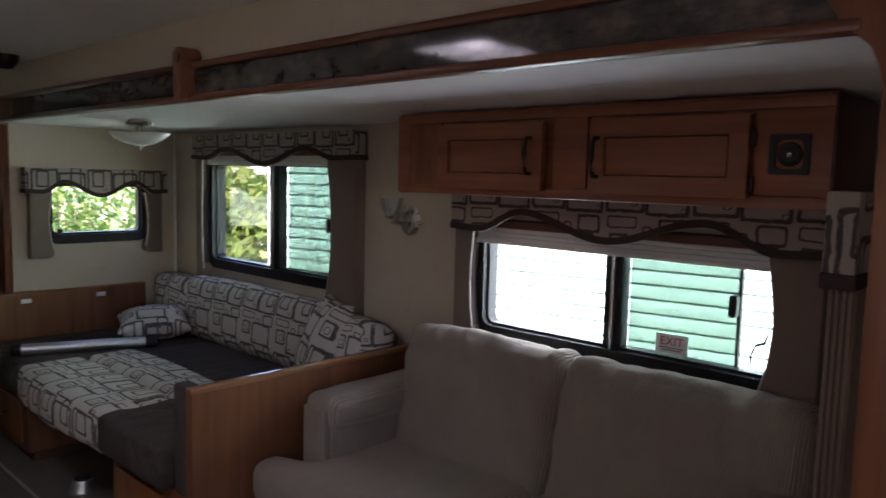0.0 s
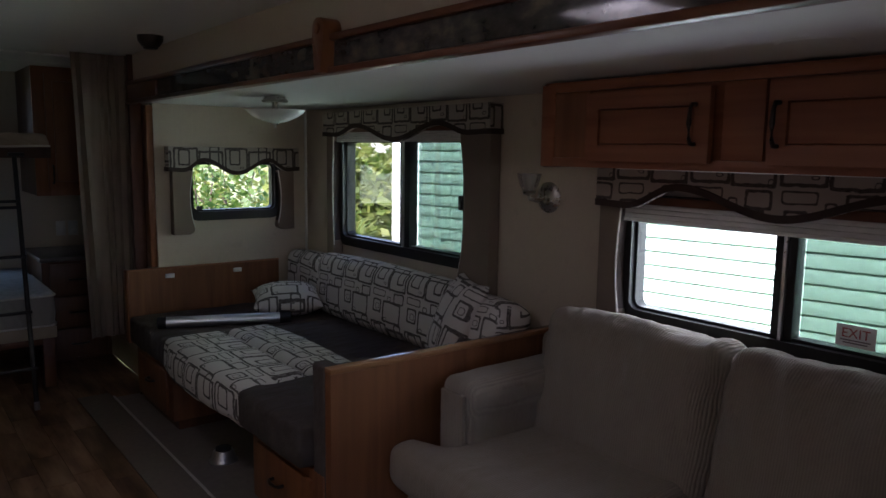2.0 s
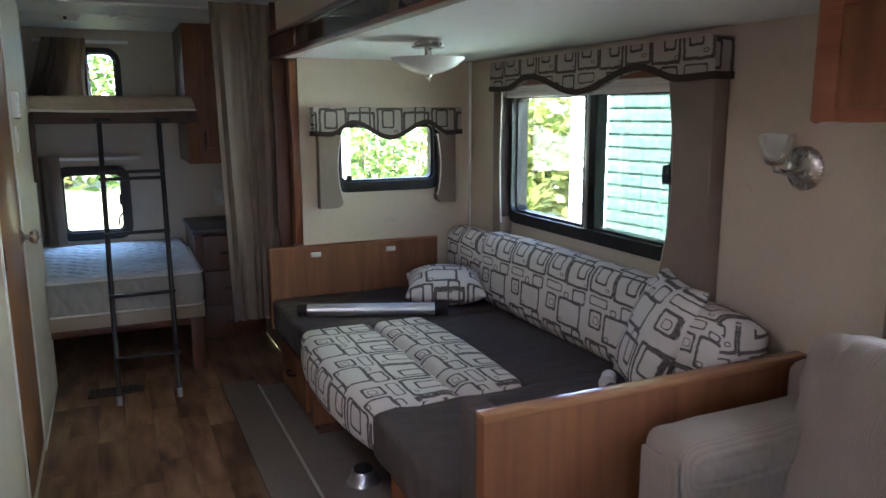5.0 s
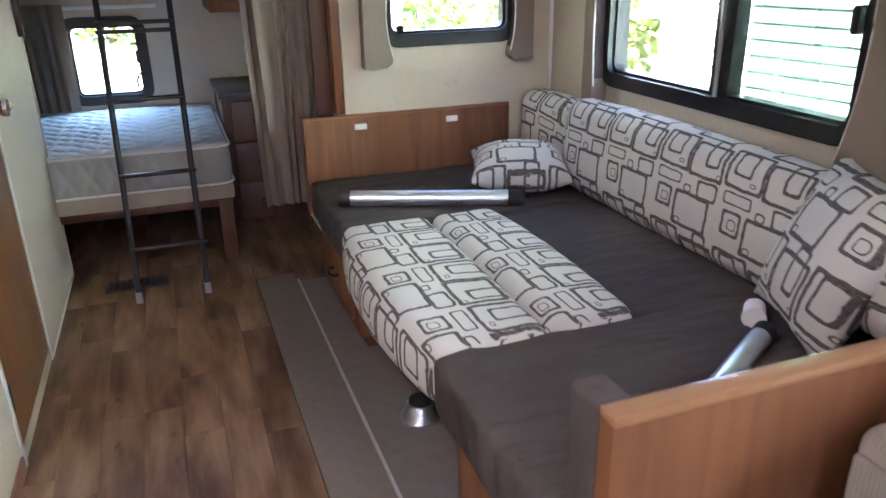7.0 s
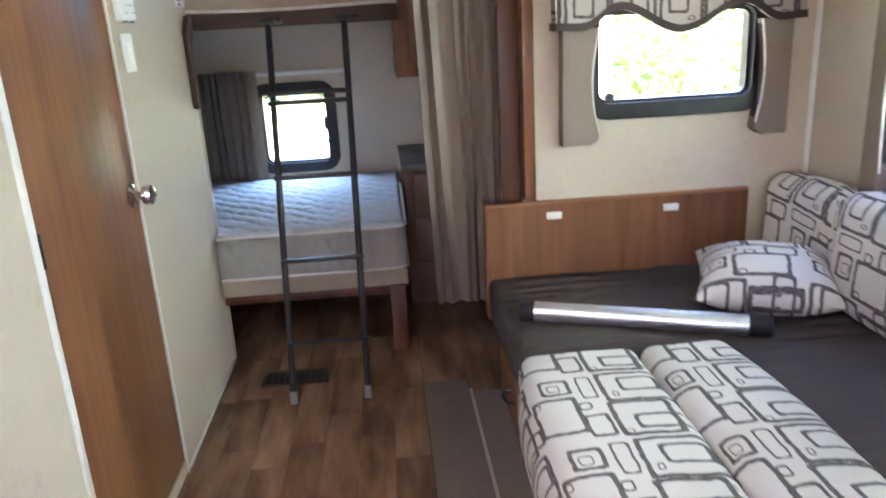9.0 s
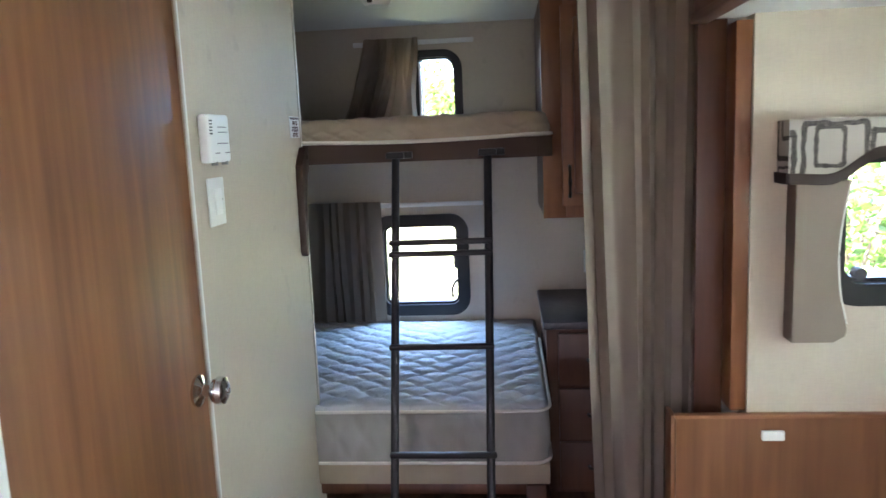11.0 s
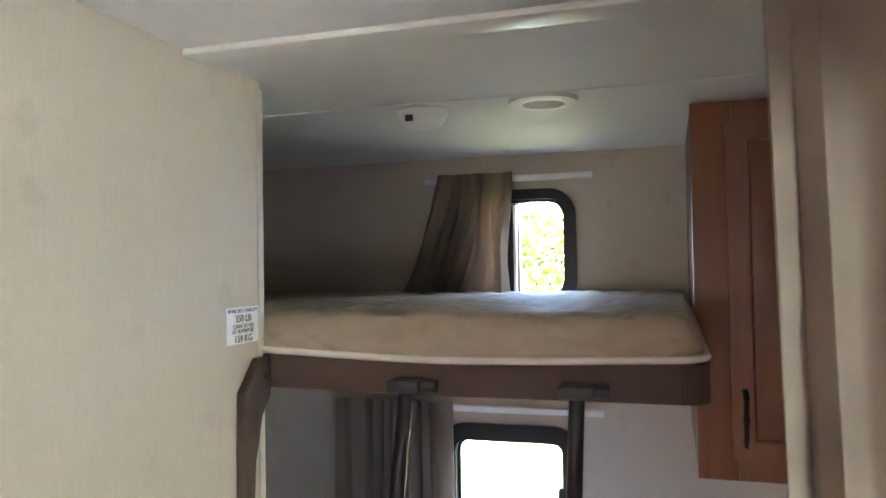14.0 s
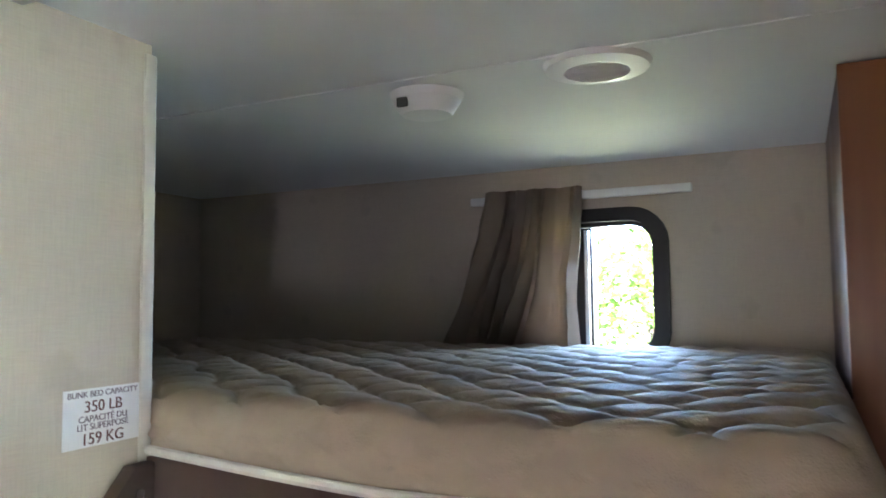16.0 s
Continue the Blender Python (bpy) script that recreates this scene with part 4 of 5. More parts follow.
for k in range(4):
    tube([(0.181 + 0.0125 * k, 2.917, 0.008), (0.181 + 0.0125 * k, 2.917, 1.27)], 0.0055, 8, rib)
part("ribs", rib, CURTAIN, hang)
part("backing", box(0.177, 0.220, 2.92, 3.03, 0.008, 1.27), TAUPE, hang)
part("cap", box(0.165, 0.227, 2.893, 3.035, 1.285, 1.45, 0.004), PRINT_SHADED, hang, "printed fabric cap")
part("band", box(0.162, 0.230, 2.890, 3.038, 1.255, 1.287, 0.004), BAND, hang)

# ---- sofa ----
sofa = thing("sofa", (-0.75, 3.1, 0), "beige ribbed microfibre sofa with two loose back cushions", "sofa")
SX0, SX1 = -1.625, 0.10
part("base", moved(cushion((SX1 - SX0 - 0.02, 0.74, 0.24), 0.02, 0.08), pose((SX0 + SX1) / 2, 3.15, 0.16)), SOFA, sofa)
part("back_frame", moved(cushion((SX1 - SX0 - 0.04, 0.12, 0.55), 0.05, 0.08), pose((SX0 + SX1) / 2, 3.475, 0.47)), SOFA, sofa)
for side, x in ((0, -1.478), (1, SX1 - 0.085)):
    arm = cushion((0.145, 0.66, 0.55), 0.045, 0.04, 0.006, 0.004, side + 3, lambda c: Vector((c.x + (0.012 if c.z > 0.15 else 0) * math.copysign(1, c.x), c.y, c.z)))
    part("arm", moved(arm, pose(x, 3.215, 0.388)), SOFA, sofa)
    part("arm_front", moved(cushion((0.125, 0.02, 0.44), 0.009, 0.05), pose(x, 2.880, 0.40)), SOFA, sofa)
for k, (a, b) in enumerate(((SX0 - 0.01, -0.755), (-0.745, SX1 + 0.01))):
    inset = 0.175

    def t_shape(c, a=a, b=b, k=k):
        # the front of the seat runs out before the arm
        y = c.y
        if y < -0.20:
            out = inset * min(1, (-0.20 - y) / 0.03)
            if k == 0 and c.x < 0:
                c = Vector((c.x - out * (-c.x / ((b - a - inset) / 2)), c.y, c.z))
            if k == 1 and c.x > 0:
                c = Vector((c.x + out * (c.x / ((b - a - inset) / 2)), c.y, c.z))
        return c

    x0, x1 = (a + inset, b) if k == 0 else (a, b - inset)
    part("seat_cushion", moved(cushion((x1 - x0, 0.68, 0.17), 0.055, 0.04, 0.02, 0.006, k + 5, t_shape), pose((x0 + x1) / 2, 3.03, 0.355)), SOFA, sofa)
for k, (a, b) in enumerate(((-1.455, -0.730), (-0.716, 0.06))):
    lump = cushion((b - a, 0.20, 0.52), 0.055, 0.020, (0.012, 0.042, 0.010), 0.014, k + 9, lambda c, k=k: Vector((c.x, c.y + 0.05 * c.z - 0.03 * max(0, -c.z), c.z + 0.012 * noise.noise(Vector((c.x * 6, 0, c.z * 3))))) + Vector((0, -1, 0.4)) * 0.017 * noise.noise(Vector((c.x * 17 + c.z * 8, k * 3.0, c.z * 5))) * max(0, min(1, (c.z + 0.12) / 0.25)))
    part("back_cushion", moved(lump, pose((a + b) / 2, 3.355 - 0.015 * k, 0.612, -10, 0, 1.5 - 2 * k)), SOFA, sofa)

# ---- dinette made up as a bed ----
panel = thing("dinette_end_panel", (-1.66, 3.0, 0), "wooden end panel of the dinette with a bright top edge", "panel")
part("panel", box(-1.658, -1.620, 2.478, 3.53, 0.0, 0.712), PANEL_Z, panel)
part("top_edge", box(-1.660, -1.618, 2.476, 3.535, 0.712, 0.732, 0.004, seg=2), GLOSS_EDGE, panel, "rounded varnished top edge")
part("end_pad", moved(cushion((0.085, 0.065, 0.56), 0.014, 0.05, 0.0, 0.002, 4), pose(-1.703, 2.506, 0.452)), CHARCOAL, panel, "charcoal padded end")


def bench(name, x0, x1, label, handle_x):
    b = thing(name, ((x0 + x1) / 2, 3.0, 0), label, "bench", group="dinette benches")
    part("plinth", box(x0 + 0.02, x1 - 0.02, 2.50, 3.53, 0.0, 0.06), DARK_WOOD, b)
    part("box", box(x0, x1, 2.472, 3.53, 0.06, 0.345, 0.003), PANEL_Z, b)
    dr = part("drawer_front", box(x0 + 0.07, x1 - 0.07, 2.455, 2.472, 0.10, 0.31, 0.004), PANEL_Z, b)
    pull("y", handle_x, 0.215, 0.295, 2.455, -1, dr, True)
    return b


bench("dinette_bench", -3.845, -3.225, "wooden bench box with a drawer under charcoal cushions", -3.56)
bench("dinette_bench", -2.245, -1.665, "wooden bench box with a drawer beside the sofa", -2.02)


def creased(c):
    # slanting folds across the loose cover
    f = noise.noise(Vector((c.x * 11 + c.y * 5, c.y * 3 - c.x * 2, 4.0)))
    g = noise.noise(Vector((c.x * 24 + c.y * 9, c.y * 4, 9.0)))
    return Vector((c.x, c.y, c.z + (0.007 * (1 - 3 * abs(f)) + 0.003 * g if c.z > 0.05 else 0.0)))


def seat(x0, x1, y0, y1, z0, z1, label, seed, bulge=0.008, rough=0.005):
    c = cushion((x1 - x0, y1 - y0, z1 - z0), 0.022, 0.018, bulge, rough, seed, creased if seed == 2 else None)
    return solid("seat_cushion", moved(c, pose((x0 + x1) / 2, (y0 + y1) / 2, (z0 + z1) / 2)), CHARCOAL, label, "cushion", group="charcoal cushions", smooth=60)


seat(-3.848, -3.205, 2.435, 3.52, 0.347, 0.497, "charcoal fabric seat cushion on the bench", 1)
seat(-2.285, -1.750, 2.425, 3.50, 0.347, 0.497, "creased charcoal fabric seat cushion on the bench", 2, 0.004, 0.003)
seat(-3.198, -2.292, 2.99, 3.52, 0.347, 0.495, "charcoal fabric cushion along the window", 3)

table = thing("dinette_table", (-2.74, 2.75, 0.30), "pale tabletop lowered under the filler cushions", "table")
part("tabletop", box(-3.20, -2.33, 2.462, 2.985, 0.312, 0.340, 0.006), TRIM_WHITE, table)


def filler(y0, y1, bow0, bow1, seed, label):
    lx, w = 0.935, y1 - y0
    bm = cushion((lx, w, 0.17), 0.04, 0.025, 0.010, 0.003, seed)
    for v in bm.verts:
        f = 1 - (2 * v.co.x / lx) ** 2
        v.co.y += (bow0 if v.co.y < 0 else bow1) * f * abs(2 * v.co.y / w)
    return solid("filler_cushion", moved(bm, pose(-2.742, (y0 + y1) / 2, 0.430)), PRINT, label, "cushion", group="printed filler cushions", smooth=60)


filler(2.425, 2.735, -0.045, 0.0, 11, "printed back cushion laid flat as a bed filler")
filler(2.742, 2.985, 0.0, 0.028, 12, "printed back cushion laid flat beside its twin")

head = thing("dinette_headboard", (-3.85, 2.9, 0.35), "wooden back panel with two pale clips", "panel")
part("panel", box(SLIDE_X0 + 0.001, SLIDE_X0 + 0.020, 2.44, 3.345, 0.345, 0.752), PANEL_Z, head)
part("top_edge", box(SLIDE_X0 + 0.001, SLIDE_X0 + 0.024, 2.436, 3.345, 0.752, 0.762, 0.003), WOOD_Y, head)
part("end_cap", box(-3.905, SLIDE_X0 + 0.018, 2.428, 2.440, 0.345, 0.760, 0.003), PANEL_Z, head)
for y in (2.664, 3.07):
    part("clip", box(SLIDE_X0 + 0.020, SLIDE_X0 + 0.032, y - 0.026, y + 0.026, 0.700, 0.724, 0.003), DEVICE, head, "small white plastic clip")


def bolster(name, at, size, tilt, label, seed, turn=0.0):
    c = cushion(size, 0.055, 0.03, 0.012, 0.004, seed)
    return solid(name, moved(c, pose(*at, tilt, 0, turn)), PRINT, label, "cushion", group="printed back cushions", smooth=60)


bolster("back_cushion", (-2.765, 3.452, 0.668), (1.30, 0.155, 0.345), -5, "long printed back cushion under the window", 21)
bolster("back_cushion", (-3.625, 3.462, 0.655), (0.37, 0.15, 0.32), -3, "short printed back cushion in the corner", 22, 6)
bolster("back_cushion", (-1.90, 3.40, 0.690), (0.38, 0.21, 0.26), -14, "printed back cushion slumped against the end panel", 23, -8)


def pillow(width, thick, seed, m, label):
    solid("throw_pillow", moved(throw_pillow(width, thick, seed), m), PRINT, label, "pillow", group="throw pillows", smooth=60, flat=Matrix.Translation((0.1 * seed, 0.07 * seed, 0)) @ m.inverted())


pillow(0.40, 0.175, 2, pose(-3.42, 3.20, 0.588, 7, 0, 68) @ Matrix.Diagonal((1, 0.86, 1, 1)), "square printed throw pillow with pale piping on the bed")
pillow(0.43, 0.16, 5, pose(-2.045, 3.345, 0.695, 66, 0, -24), "square printed throw pillow leaning by the end panel")


def leg_tube(a, b, label, cap, r=0.029):
    a, b = Vector(a), Vector(b)
    d = (b - a).normalized()
    t = thing("metal_tube", a, label, "tube", group="loose metal tubes")
    part("tube", tube([a + d * 0.03, b - d * 0.03], r, 24), ALUMINIUM, t)
    part("end_cap", tube([a, a + d * 0.005, a + d * 0.045], [r - 0.001, r + 0.002, r + 0.002], 20), cap, t)
    part("end_cap", tube([b - d * 0.06, b - d * 0.005, b], [r + 0.002, r + 0.002, r - 0.001], 20), RUBBER, t, "black end cap")


leg_tube((-3.462, 2.475, 0.530), (-3.205, 3.115, 0.530), "silver metal pole with black ends lying on the cushion", RUBBER)
leg_tube((-2.045, 3.178, 0.530), (-1.79, 2.745, 0.524), "silver metal pole with black ends on the bench", RUBBER, 0.025)
loose_cap = thing("plastic_cap", (-2.13, 3.22, 0.50), "loose white plastic pole cap on the charcoal cushion", "cap")
part("shell", tube([(-2.155, 3.243, 0.530), (-2.152, 3.240, 0.530), (-2.112, 3.203, 0.526)], [0.020, 0.026, 0.027], 20), DEVICE, loose_cap)
part("rim", tube([(-2.113, 3.204, 0.526), (-2.108, 3.199, 0.5257)], 0.029, 20), DEVICE, loose_cap)
flange = thing("table_leg_socket", (-2.745, 2.54, 0.008), "chrome floor socket for the table leg", "socket")
part("skirt", turned([(0.064, 0.0), (0.064, 0.005), (0.059, 0.010), (0.050, 0.034), (0.046, 0.048), (0.042, 0.053)], (-2.745, 2.54, 0.009), 32), ALUMINIUM, flange)
part("collar", turned([(0.036, 0.0), (0.036, 0.012), (0.030, 0.014)], (-2.745, 2.54, 0.061), 24), RUBBER, flange, "dark collar")

# ---- lamps in the slide-out ----
LX, LY = -2.84, 2.87
lamp = thing("ceiling_lamp", (LX, LY, 1.56), "milk-glass bowl lamp with nickel fittings", "lamp")
part("canopy", turned([(0.060, 0.0), (0.064, 0.006), (0.050, 0.020), (0.050, 0.025)], (LX, LY, 1.664), 28), NICKEL, lamp)
part("stem", turned([(0.014, 0.0), (0.014, 0.065)], (LX, LY, 1.60), 16), NICKEL, lamp)
part("bowl", turned([(0.012, 0.0), (0.06, 0.010), (0.105, 0.030), (0.135, 0.055), (0.142, 0.062), (0.137, 0.062), (0.10, 0.036), (0.02, 0.010)], (LX, LY, 1.566), 40), MILK_GLASS, lamp, "white milk-glass bowl")
part("finial", turned([(0.003, 0.0), (0.009, 0.006), (0.006, 0.012), (0.012, 0.018), (0.014, 0.024)], (LX, LY, 1.542), 16), NICKEL, lamp)
SCX, SCZ = -1.70, 1.262
sconce = thing("wall_sconce", (SCX, SLIDE_Y, SCZ), "nickel wall lamp with a small glass cup", "lamp")
part("wall_plate", moved(turned([(0.064, 0.0), (0.064, 0.006), (0.052, 0.016), (0.02, 0.022)], (0, 0, 0), 32), pose(SCX, SLIDE_Y - 0.001, SCZ, 90)), NICKEL, sconce)
part("arm", tube([(SCX, SLIDE_Y - 0.02, SCZ), (SCX - 0.01, SLIDE_Y - 0.06, SCZ - 0.012), (SCX - 0.03, SLIDE_Y - 0.085, SCZ - 0.005), (SCX - 0.035, SLIDE_Y - 0.085, SCZ + 0.015)], 0.009, 10), NICKEL, sconce)
part("cup", turned([(0.022, 0.0), (0.030, 0.012), (0.026, 0.020)], (SCX - 0.035, SLIDE_Y - 0.085, SCZ + 0.010), 20), NICKEL, sconce)
part("glass_shade", turned([(0.026, 0.0), (0.040, 0.025), (0.052, 0.070), (0.048, 0.070), (0.030, 0.015)], (SCX - 0.035, SLIDE_Y - 0.085, SCZ + 0.028), 28), LAMP_GLASS, sconce, "frosted glass shade")
dome = thing("ceiling_spotlight", (-3.15, 2.40, CEIL), "dark round spotlight on the ceiling", "lamp")
part("housing", turned([(0.018, -0.058), (0.040, -0.048), (0.056, -0.024), (0.058, 0.0)], (-3.15, 2.40, CEIL), 28), BRONZE, dome)
part("lens", turned([(0.030, -0.003), (0.034, 0.0), (0.030, 0.004)], (-3.15, 2.40, CEIL - 0.056), 24), DARK_SLOT, dome)
solid("ceiling_speaker_disc", turned([(0.075, -0.004), (0.08, 0.0)], (-0.35, 2.95, SLIDE_TOP), 32), CEILING, "flat pale disc on the slide-out's ceiling", "disc")

# ---- bathroom door and wall fittings ----
door = thing("door_1", (-3.275, WALL_Y, 0.04), "closed wood-grain bathroom door with a chrome knob", "door", kind="structure")
part("leaf", box(BATH[0] + 0.004, BATH[1] - 0.004, WALL_Y - 0.034, WALL_Y - 0.002, 0.045, 1.875, 0.002), PANEL_Z, door)
for a, b, c, d in ((BATH[0] - 0.005, BATH[0] + 0.004, 0.0, 1.892), (BATH[1] - 0.004, BATH[1] + 0.022, 0.0, 1.892), (BATH[0] + 0.004, BATH[1] - 0.004, 1.876, 1.892)):
    part("door_trim", box(a, b, WALL_Y, WALL_Y + 0.006, c, d, 0.002), TRIM_WHITE, door, "thin cream door trim")
KX, KZ = -3.545, 0.938
knob = part("door_knob", moved(turned([(0.034, 0.0), (0.034, 0.006), (0.018, 0.012), (0.013, 0.016), (0.013, 0.030), (0.024, 0.036), (0.030, 0.048), (0.028, 0.060), (0.016, 0.066), (0.004, 0.067)], (0, 0, 0), 28), pose(KX, WALL_Y - 0.002, KZ, -90)), CHROME, door, "chrome knob")
part("lock_button", moved(turned([(0.006, 0.0), (0.006, 0.004), (0.003, 0.005)], (0, 0, 0), 12), pose(KX, WALL_Y + 0.065, KZ, -90)), CHROME, knob)
for hz in (0.955, 0.22, 1.70):
    part("hinge", tube([(BATH[1] - 0.006, WALL_Y + 0.004, hz - 0.038), (BATH[1] - 0.006, WALL_Y + 0.004, hz + 0.038)], 0.006, 10), BRONZE, door, "dark hinge")

TX = -3.718
therm = thing("thermostat", (TX, WALL_Y, 1.41), "white plastic thermostat with side slots", "thermostat")
part("casing", box(TX - 0.060, TX + 0.060, WALL_Y + 0.0005, WALL_Y + 0.026, 1.410, 1.516, 0.007, seg=3), DEVICE, therm)
for k in range(5):
    part("slot", box(TX + 0.040, TX + 0.055, WALL_Y + 0.0255, WALL_Y + 0.0266, 1.472 + 0.007 * k, 1.475 + 0.007 * k), DARK_SLOT, therm)
part("scale_bar", box(TX - 0.045, TX + 0.010, WALL_Y + 0.0255, WALL_Y + 0.0268, 1.476, 1.4775), DARK_SLOT, therm)
for a, b, z in ((-0.04, 0.01, 1.487), (-0.045, 0.02, 1.451), (-0.055, -0.025, 1.430), (0.005, 0.035, 1.430)):
    part("print_line", box(TX + a, TX + b, WALL_Y + 0.0255, WALL_Y + 0.0262, z, z + 0.002), GREY_INK, therm)
for a in (-0.04, 0.02):
    part("lever", box(TX + a - 0.004, TX + a + 0.004, WALL_Y + 0.010, WALL_Y + 0.024, 1.404, 1.420, 0.001), GREY_FOOT, therm)
WX = -3.722
sw = thing("wall_switch", (WX, WALL_Y, 1.268), "cream wall plate with one rocker", "switch")
part("plate", box(WX - 0.044, WX + 0.044, WALL_Y + 0.0005, WALL_Y + 0.007, 1.268, 1.376, 0.003), TRIM_WHITE, sw)
part("rocker", box(WX - 0.018, WX + 0.018, WALL_Y + 0.006, WALL_Y + 0.012, 1.292, 1.352, 0.003), DEVICE, sw)
part("screw", moved(turned([(0.004, 0.0), (0.004, 0.002)], (0, 0, 0), 10), pose(WX - 0.022, WALL_Y + 0.007, 1.325, -90)), GREY_FOOT, sw)
tag = solid("capacity_sticker", box(-4.449, -4.344, WALL_Y + 0.0005, WALL_Y + 0.0015, 1.462, 1.528), STICKER, "white sticker with the bunk's load in dark red letters", "sticker")
for text, size, z in (("BUNK BED CAPACITY", 0.0098, 1.5215), ("350 LB", 0.0185, 1.507), ("CAPACITÉ DU", 0.0105, 1.4935), ("LIT SUPERPOSÉ", 0.0105, 1.4845), ("159 KG", 0.0185, 1.4705)):
    lettering("lettering", text, size, pose(-4.3965, WALL_Y + 0.002, z, 90, 0, 180), BROWN_INK if size > 0.015 else GREY_INK, tag)


# ---- bunks ----
def quilted(x0, x1, y0, y1, z0, z1, r, period, depth, corner=0.0, step=0.016, taper=0.0):
    """A mattress: the top quilted in wavy diamonds, rolled edges, rounded corner at the free front end."""
    h = z1 - z0
    nx, ny = int((x1 - x0) / step), int((y1 - y0) / step)
    bm = bmesh.new()
    rows = []
    for i in range(nx + 1):
        row = []
        for j in range(ny + 1):
            x, y = x0 + (x1 - x0) * i / nx, y0 + (y1 - y0) * j / ny
            a = (x + 0.007 * math.sin(y * 31) + 0.012 * noise.noise(Vector((x * 5, y * 5, 8)))) / period
            b = (y + 0.007 * math.sin(x * 37) + 0.015 * noise.noise(Vector((x * 5, y * 5, 3)))) / (period * 1.2)
            q = min(abs(math.sin(math.pi * (a + b))), abs(math.sin(math.pi * (a - b))))
            e = min(x - x0, x1 - x, y - y0, y1 - y)
            drop = 0.0 if e >= r else r - math.sqrt(max(0, r * r - (r - e) ** 2))
            pillow = (abs(math.sin(math.pi * (a + b))) * abs(math.sin(math.pi * (a - b)))) ** 0.45
            crease = 0.0016 * noise.noise(Vector((x * 34, y * 12, 1.0))) + 0.0012 * noise.noise(Vector((x * 60 + y * 25, y * 30, 4.0)))
            z = z1 - drop - (depth * (0.55 * (1 - pillow) + 0.45 * (1 - min(1, q * 3.2)) ** 1.3) - crease) * min(1, e / 0.03) + 0.004 * noise.noise(Vector((x * 4, y * 4, 0)))
            cx, cy = x1 - corner, y1 - corner
            if corner and x > cx and y > cy:
                d = math.hypot(x - cx, y - cy)
                m = max(x - cx, y - cy)
                if d > 1e-6:
                    x, y = cx + (x - cx) / d * m, cy + (y - cy) / d * m
            if taper:
                x -= taper * max(0, min(1, (1.75 - y) / 0.35)) * max(0, (x - x0) / (x1 - x0))
            row.append(bm.verts.new((x, y, z)))
        rows.append(row)
    for i in range(nx):
        for j in range(ny):
            bm.faces.new((rows[i][j], rows[i + 1][j], rows[i + 1][j + 1], rows[i][j + 1]))
    rim = [rows[i][0] for i in range(nx + 1)] + [rows[nx][j] for j in range(1, ny + 1)] + [rows[i][ny] for i in range(nx - 1, -1, -1)] + [rows[0][j] for j in range(ny - 1, 0, -1)]
    cxm, cym = (x0 + x1) / 2, (y0 + y1) / 2
    levels = 8
    prev = rim
    for k in range(1, levels + 1):
        t = k / levels
        puff = 0.006 * math.sin(math.pi * t)
        nxt = []
        for v in rim:
            d = Vector((v.co.x - cxm, v.co.y - cym, 0)).normalized()
            g = (v.co.x + v.co.y) / 0.10
            wav = -0.012 * (1 - min(1, 1.7 * min(abs(math.sin(math.pi * (g + t))), abs(math.sin(math.pi * (g - t)))))) ** 1.6
            nxt.append(bm.verts.new((v.co.x + d.x * (puff + wav * math.sin(math.pi * t)), v.co.y + d.y * (puff + wav * math.sin(math.pi * t)), (z1 - r) + (z0 - (z1 - r)) * t)))
        for a in range(len(rim)):
            b = (a + 1) % len(rim)
            bm.faces.new((prev[a], prev[b], nxt[b], nxt[a]))
        prev = nxt
    bm.faces.new(prev)
    return bm


def edge_line(x0, x1, y0, y1, z, corner, r, dip=0.0, taper=0.0):
    pts = [(x0, y1, z)] if corner else []
    if corner:
        pts += [(x1 - corner + corner * math.sin(radians(a)), y1 - corner + corner * math.cos(radians(a)), z) for a in range(0, 91, 15)]
    else:
        pts += [(x0, y1, z), (x1, y1, z)]
    pts += [(x1, y1 - corner - (y1 - corner - y0) * k / 10, z - dip * math.sin(math.pi * k / 10)) for k in range(1, 11)]
    pts = [(x - taper * max(0, min(1, (1.75 - y) / 0.35)), y, zz) for x, y, zz in pts]
    return tube(pts, r, 8)


def slab_z(outline, z0, z1):
    own = bmesh.new()
    a = [own.verts.new((x, y, z0)) for x, y in outline]
    b = [own.verts.new((x, y, z1)) for x, y in outline]
    own.faces.new(a)
    own.faces.new(b)
    for k in range(len(a)):
        own.faces.new((a[k], a[(k + 1) % len(a)], b[(k + 1) % len(a)], b[k]))
    return own


BX = -4.425
upper = thing("upper_bunk", (-5.0, 1.3, 1.37), "folding upper bunk with a brown vinyl-covered board", "bunk bed")
part("board", box(REAR_X + 0.002, BX - 0.048, LEFT_Y + 0.002, 2.172, 1.392, 1.440, 0.004), BED_FRAME, upper)
part("front_cover", slab_z([(BX - 0.002, 2.150), (BX - 0.002, 1.75), (BX - 0.034, WALL_Y + 0.003), (BX - 0.046, WALL_Y + 0.003), (BX - 0.014, 1.75), (BX - 0.014, 2.150)], 1.374, 1.436), BROWN_VINYL, upper, "brown vinyl front")
for k in range(12):
    a = radians(90 * k / 11)
    x, y = BX - 0.045 + 0.04 * math.cos(a), 2.150 + 0.040 * math.sin(a)
    part("corner_rib", tube([(x, y, 1.374), (x, y, 1.436)], 0.0048, 6), BROWN_VINYL, upper)
part("end_cover", box(REAR_X + 0.62, BX - 0.045, 2.172, 2.186, 1.374, 1.436, 0.003), BROWN_VINYL, upper)
umat = thing("upper_mattress", (-5.0, 1.3, 1.442), "thin tan quilted mattress with white piping on the upper bunk", "mattress")
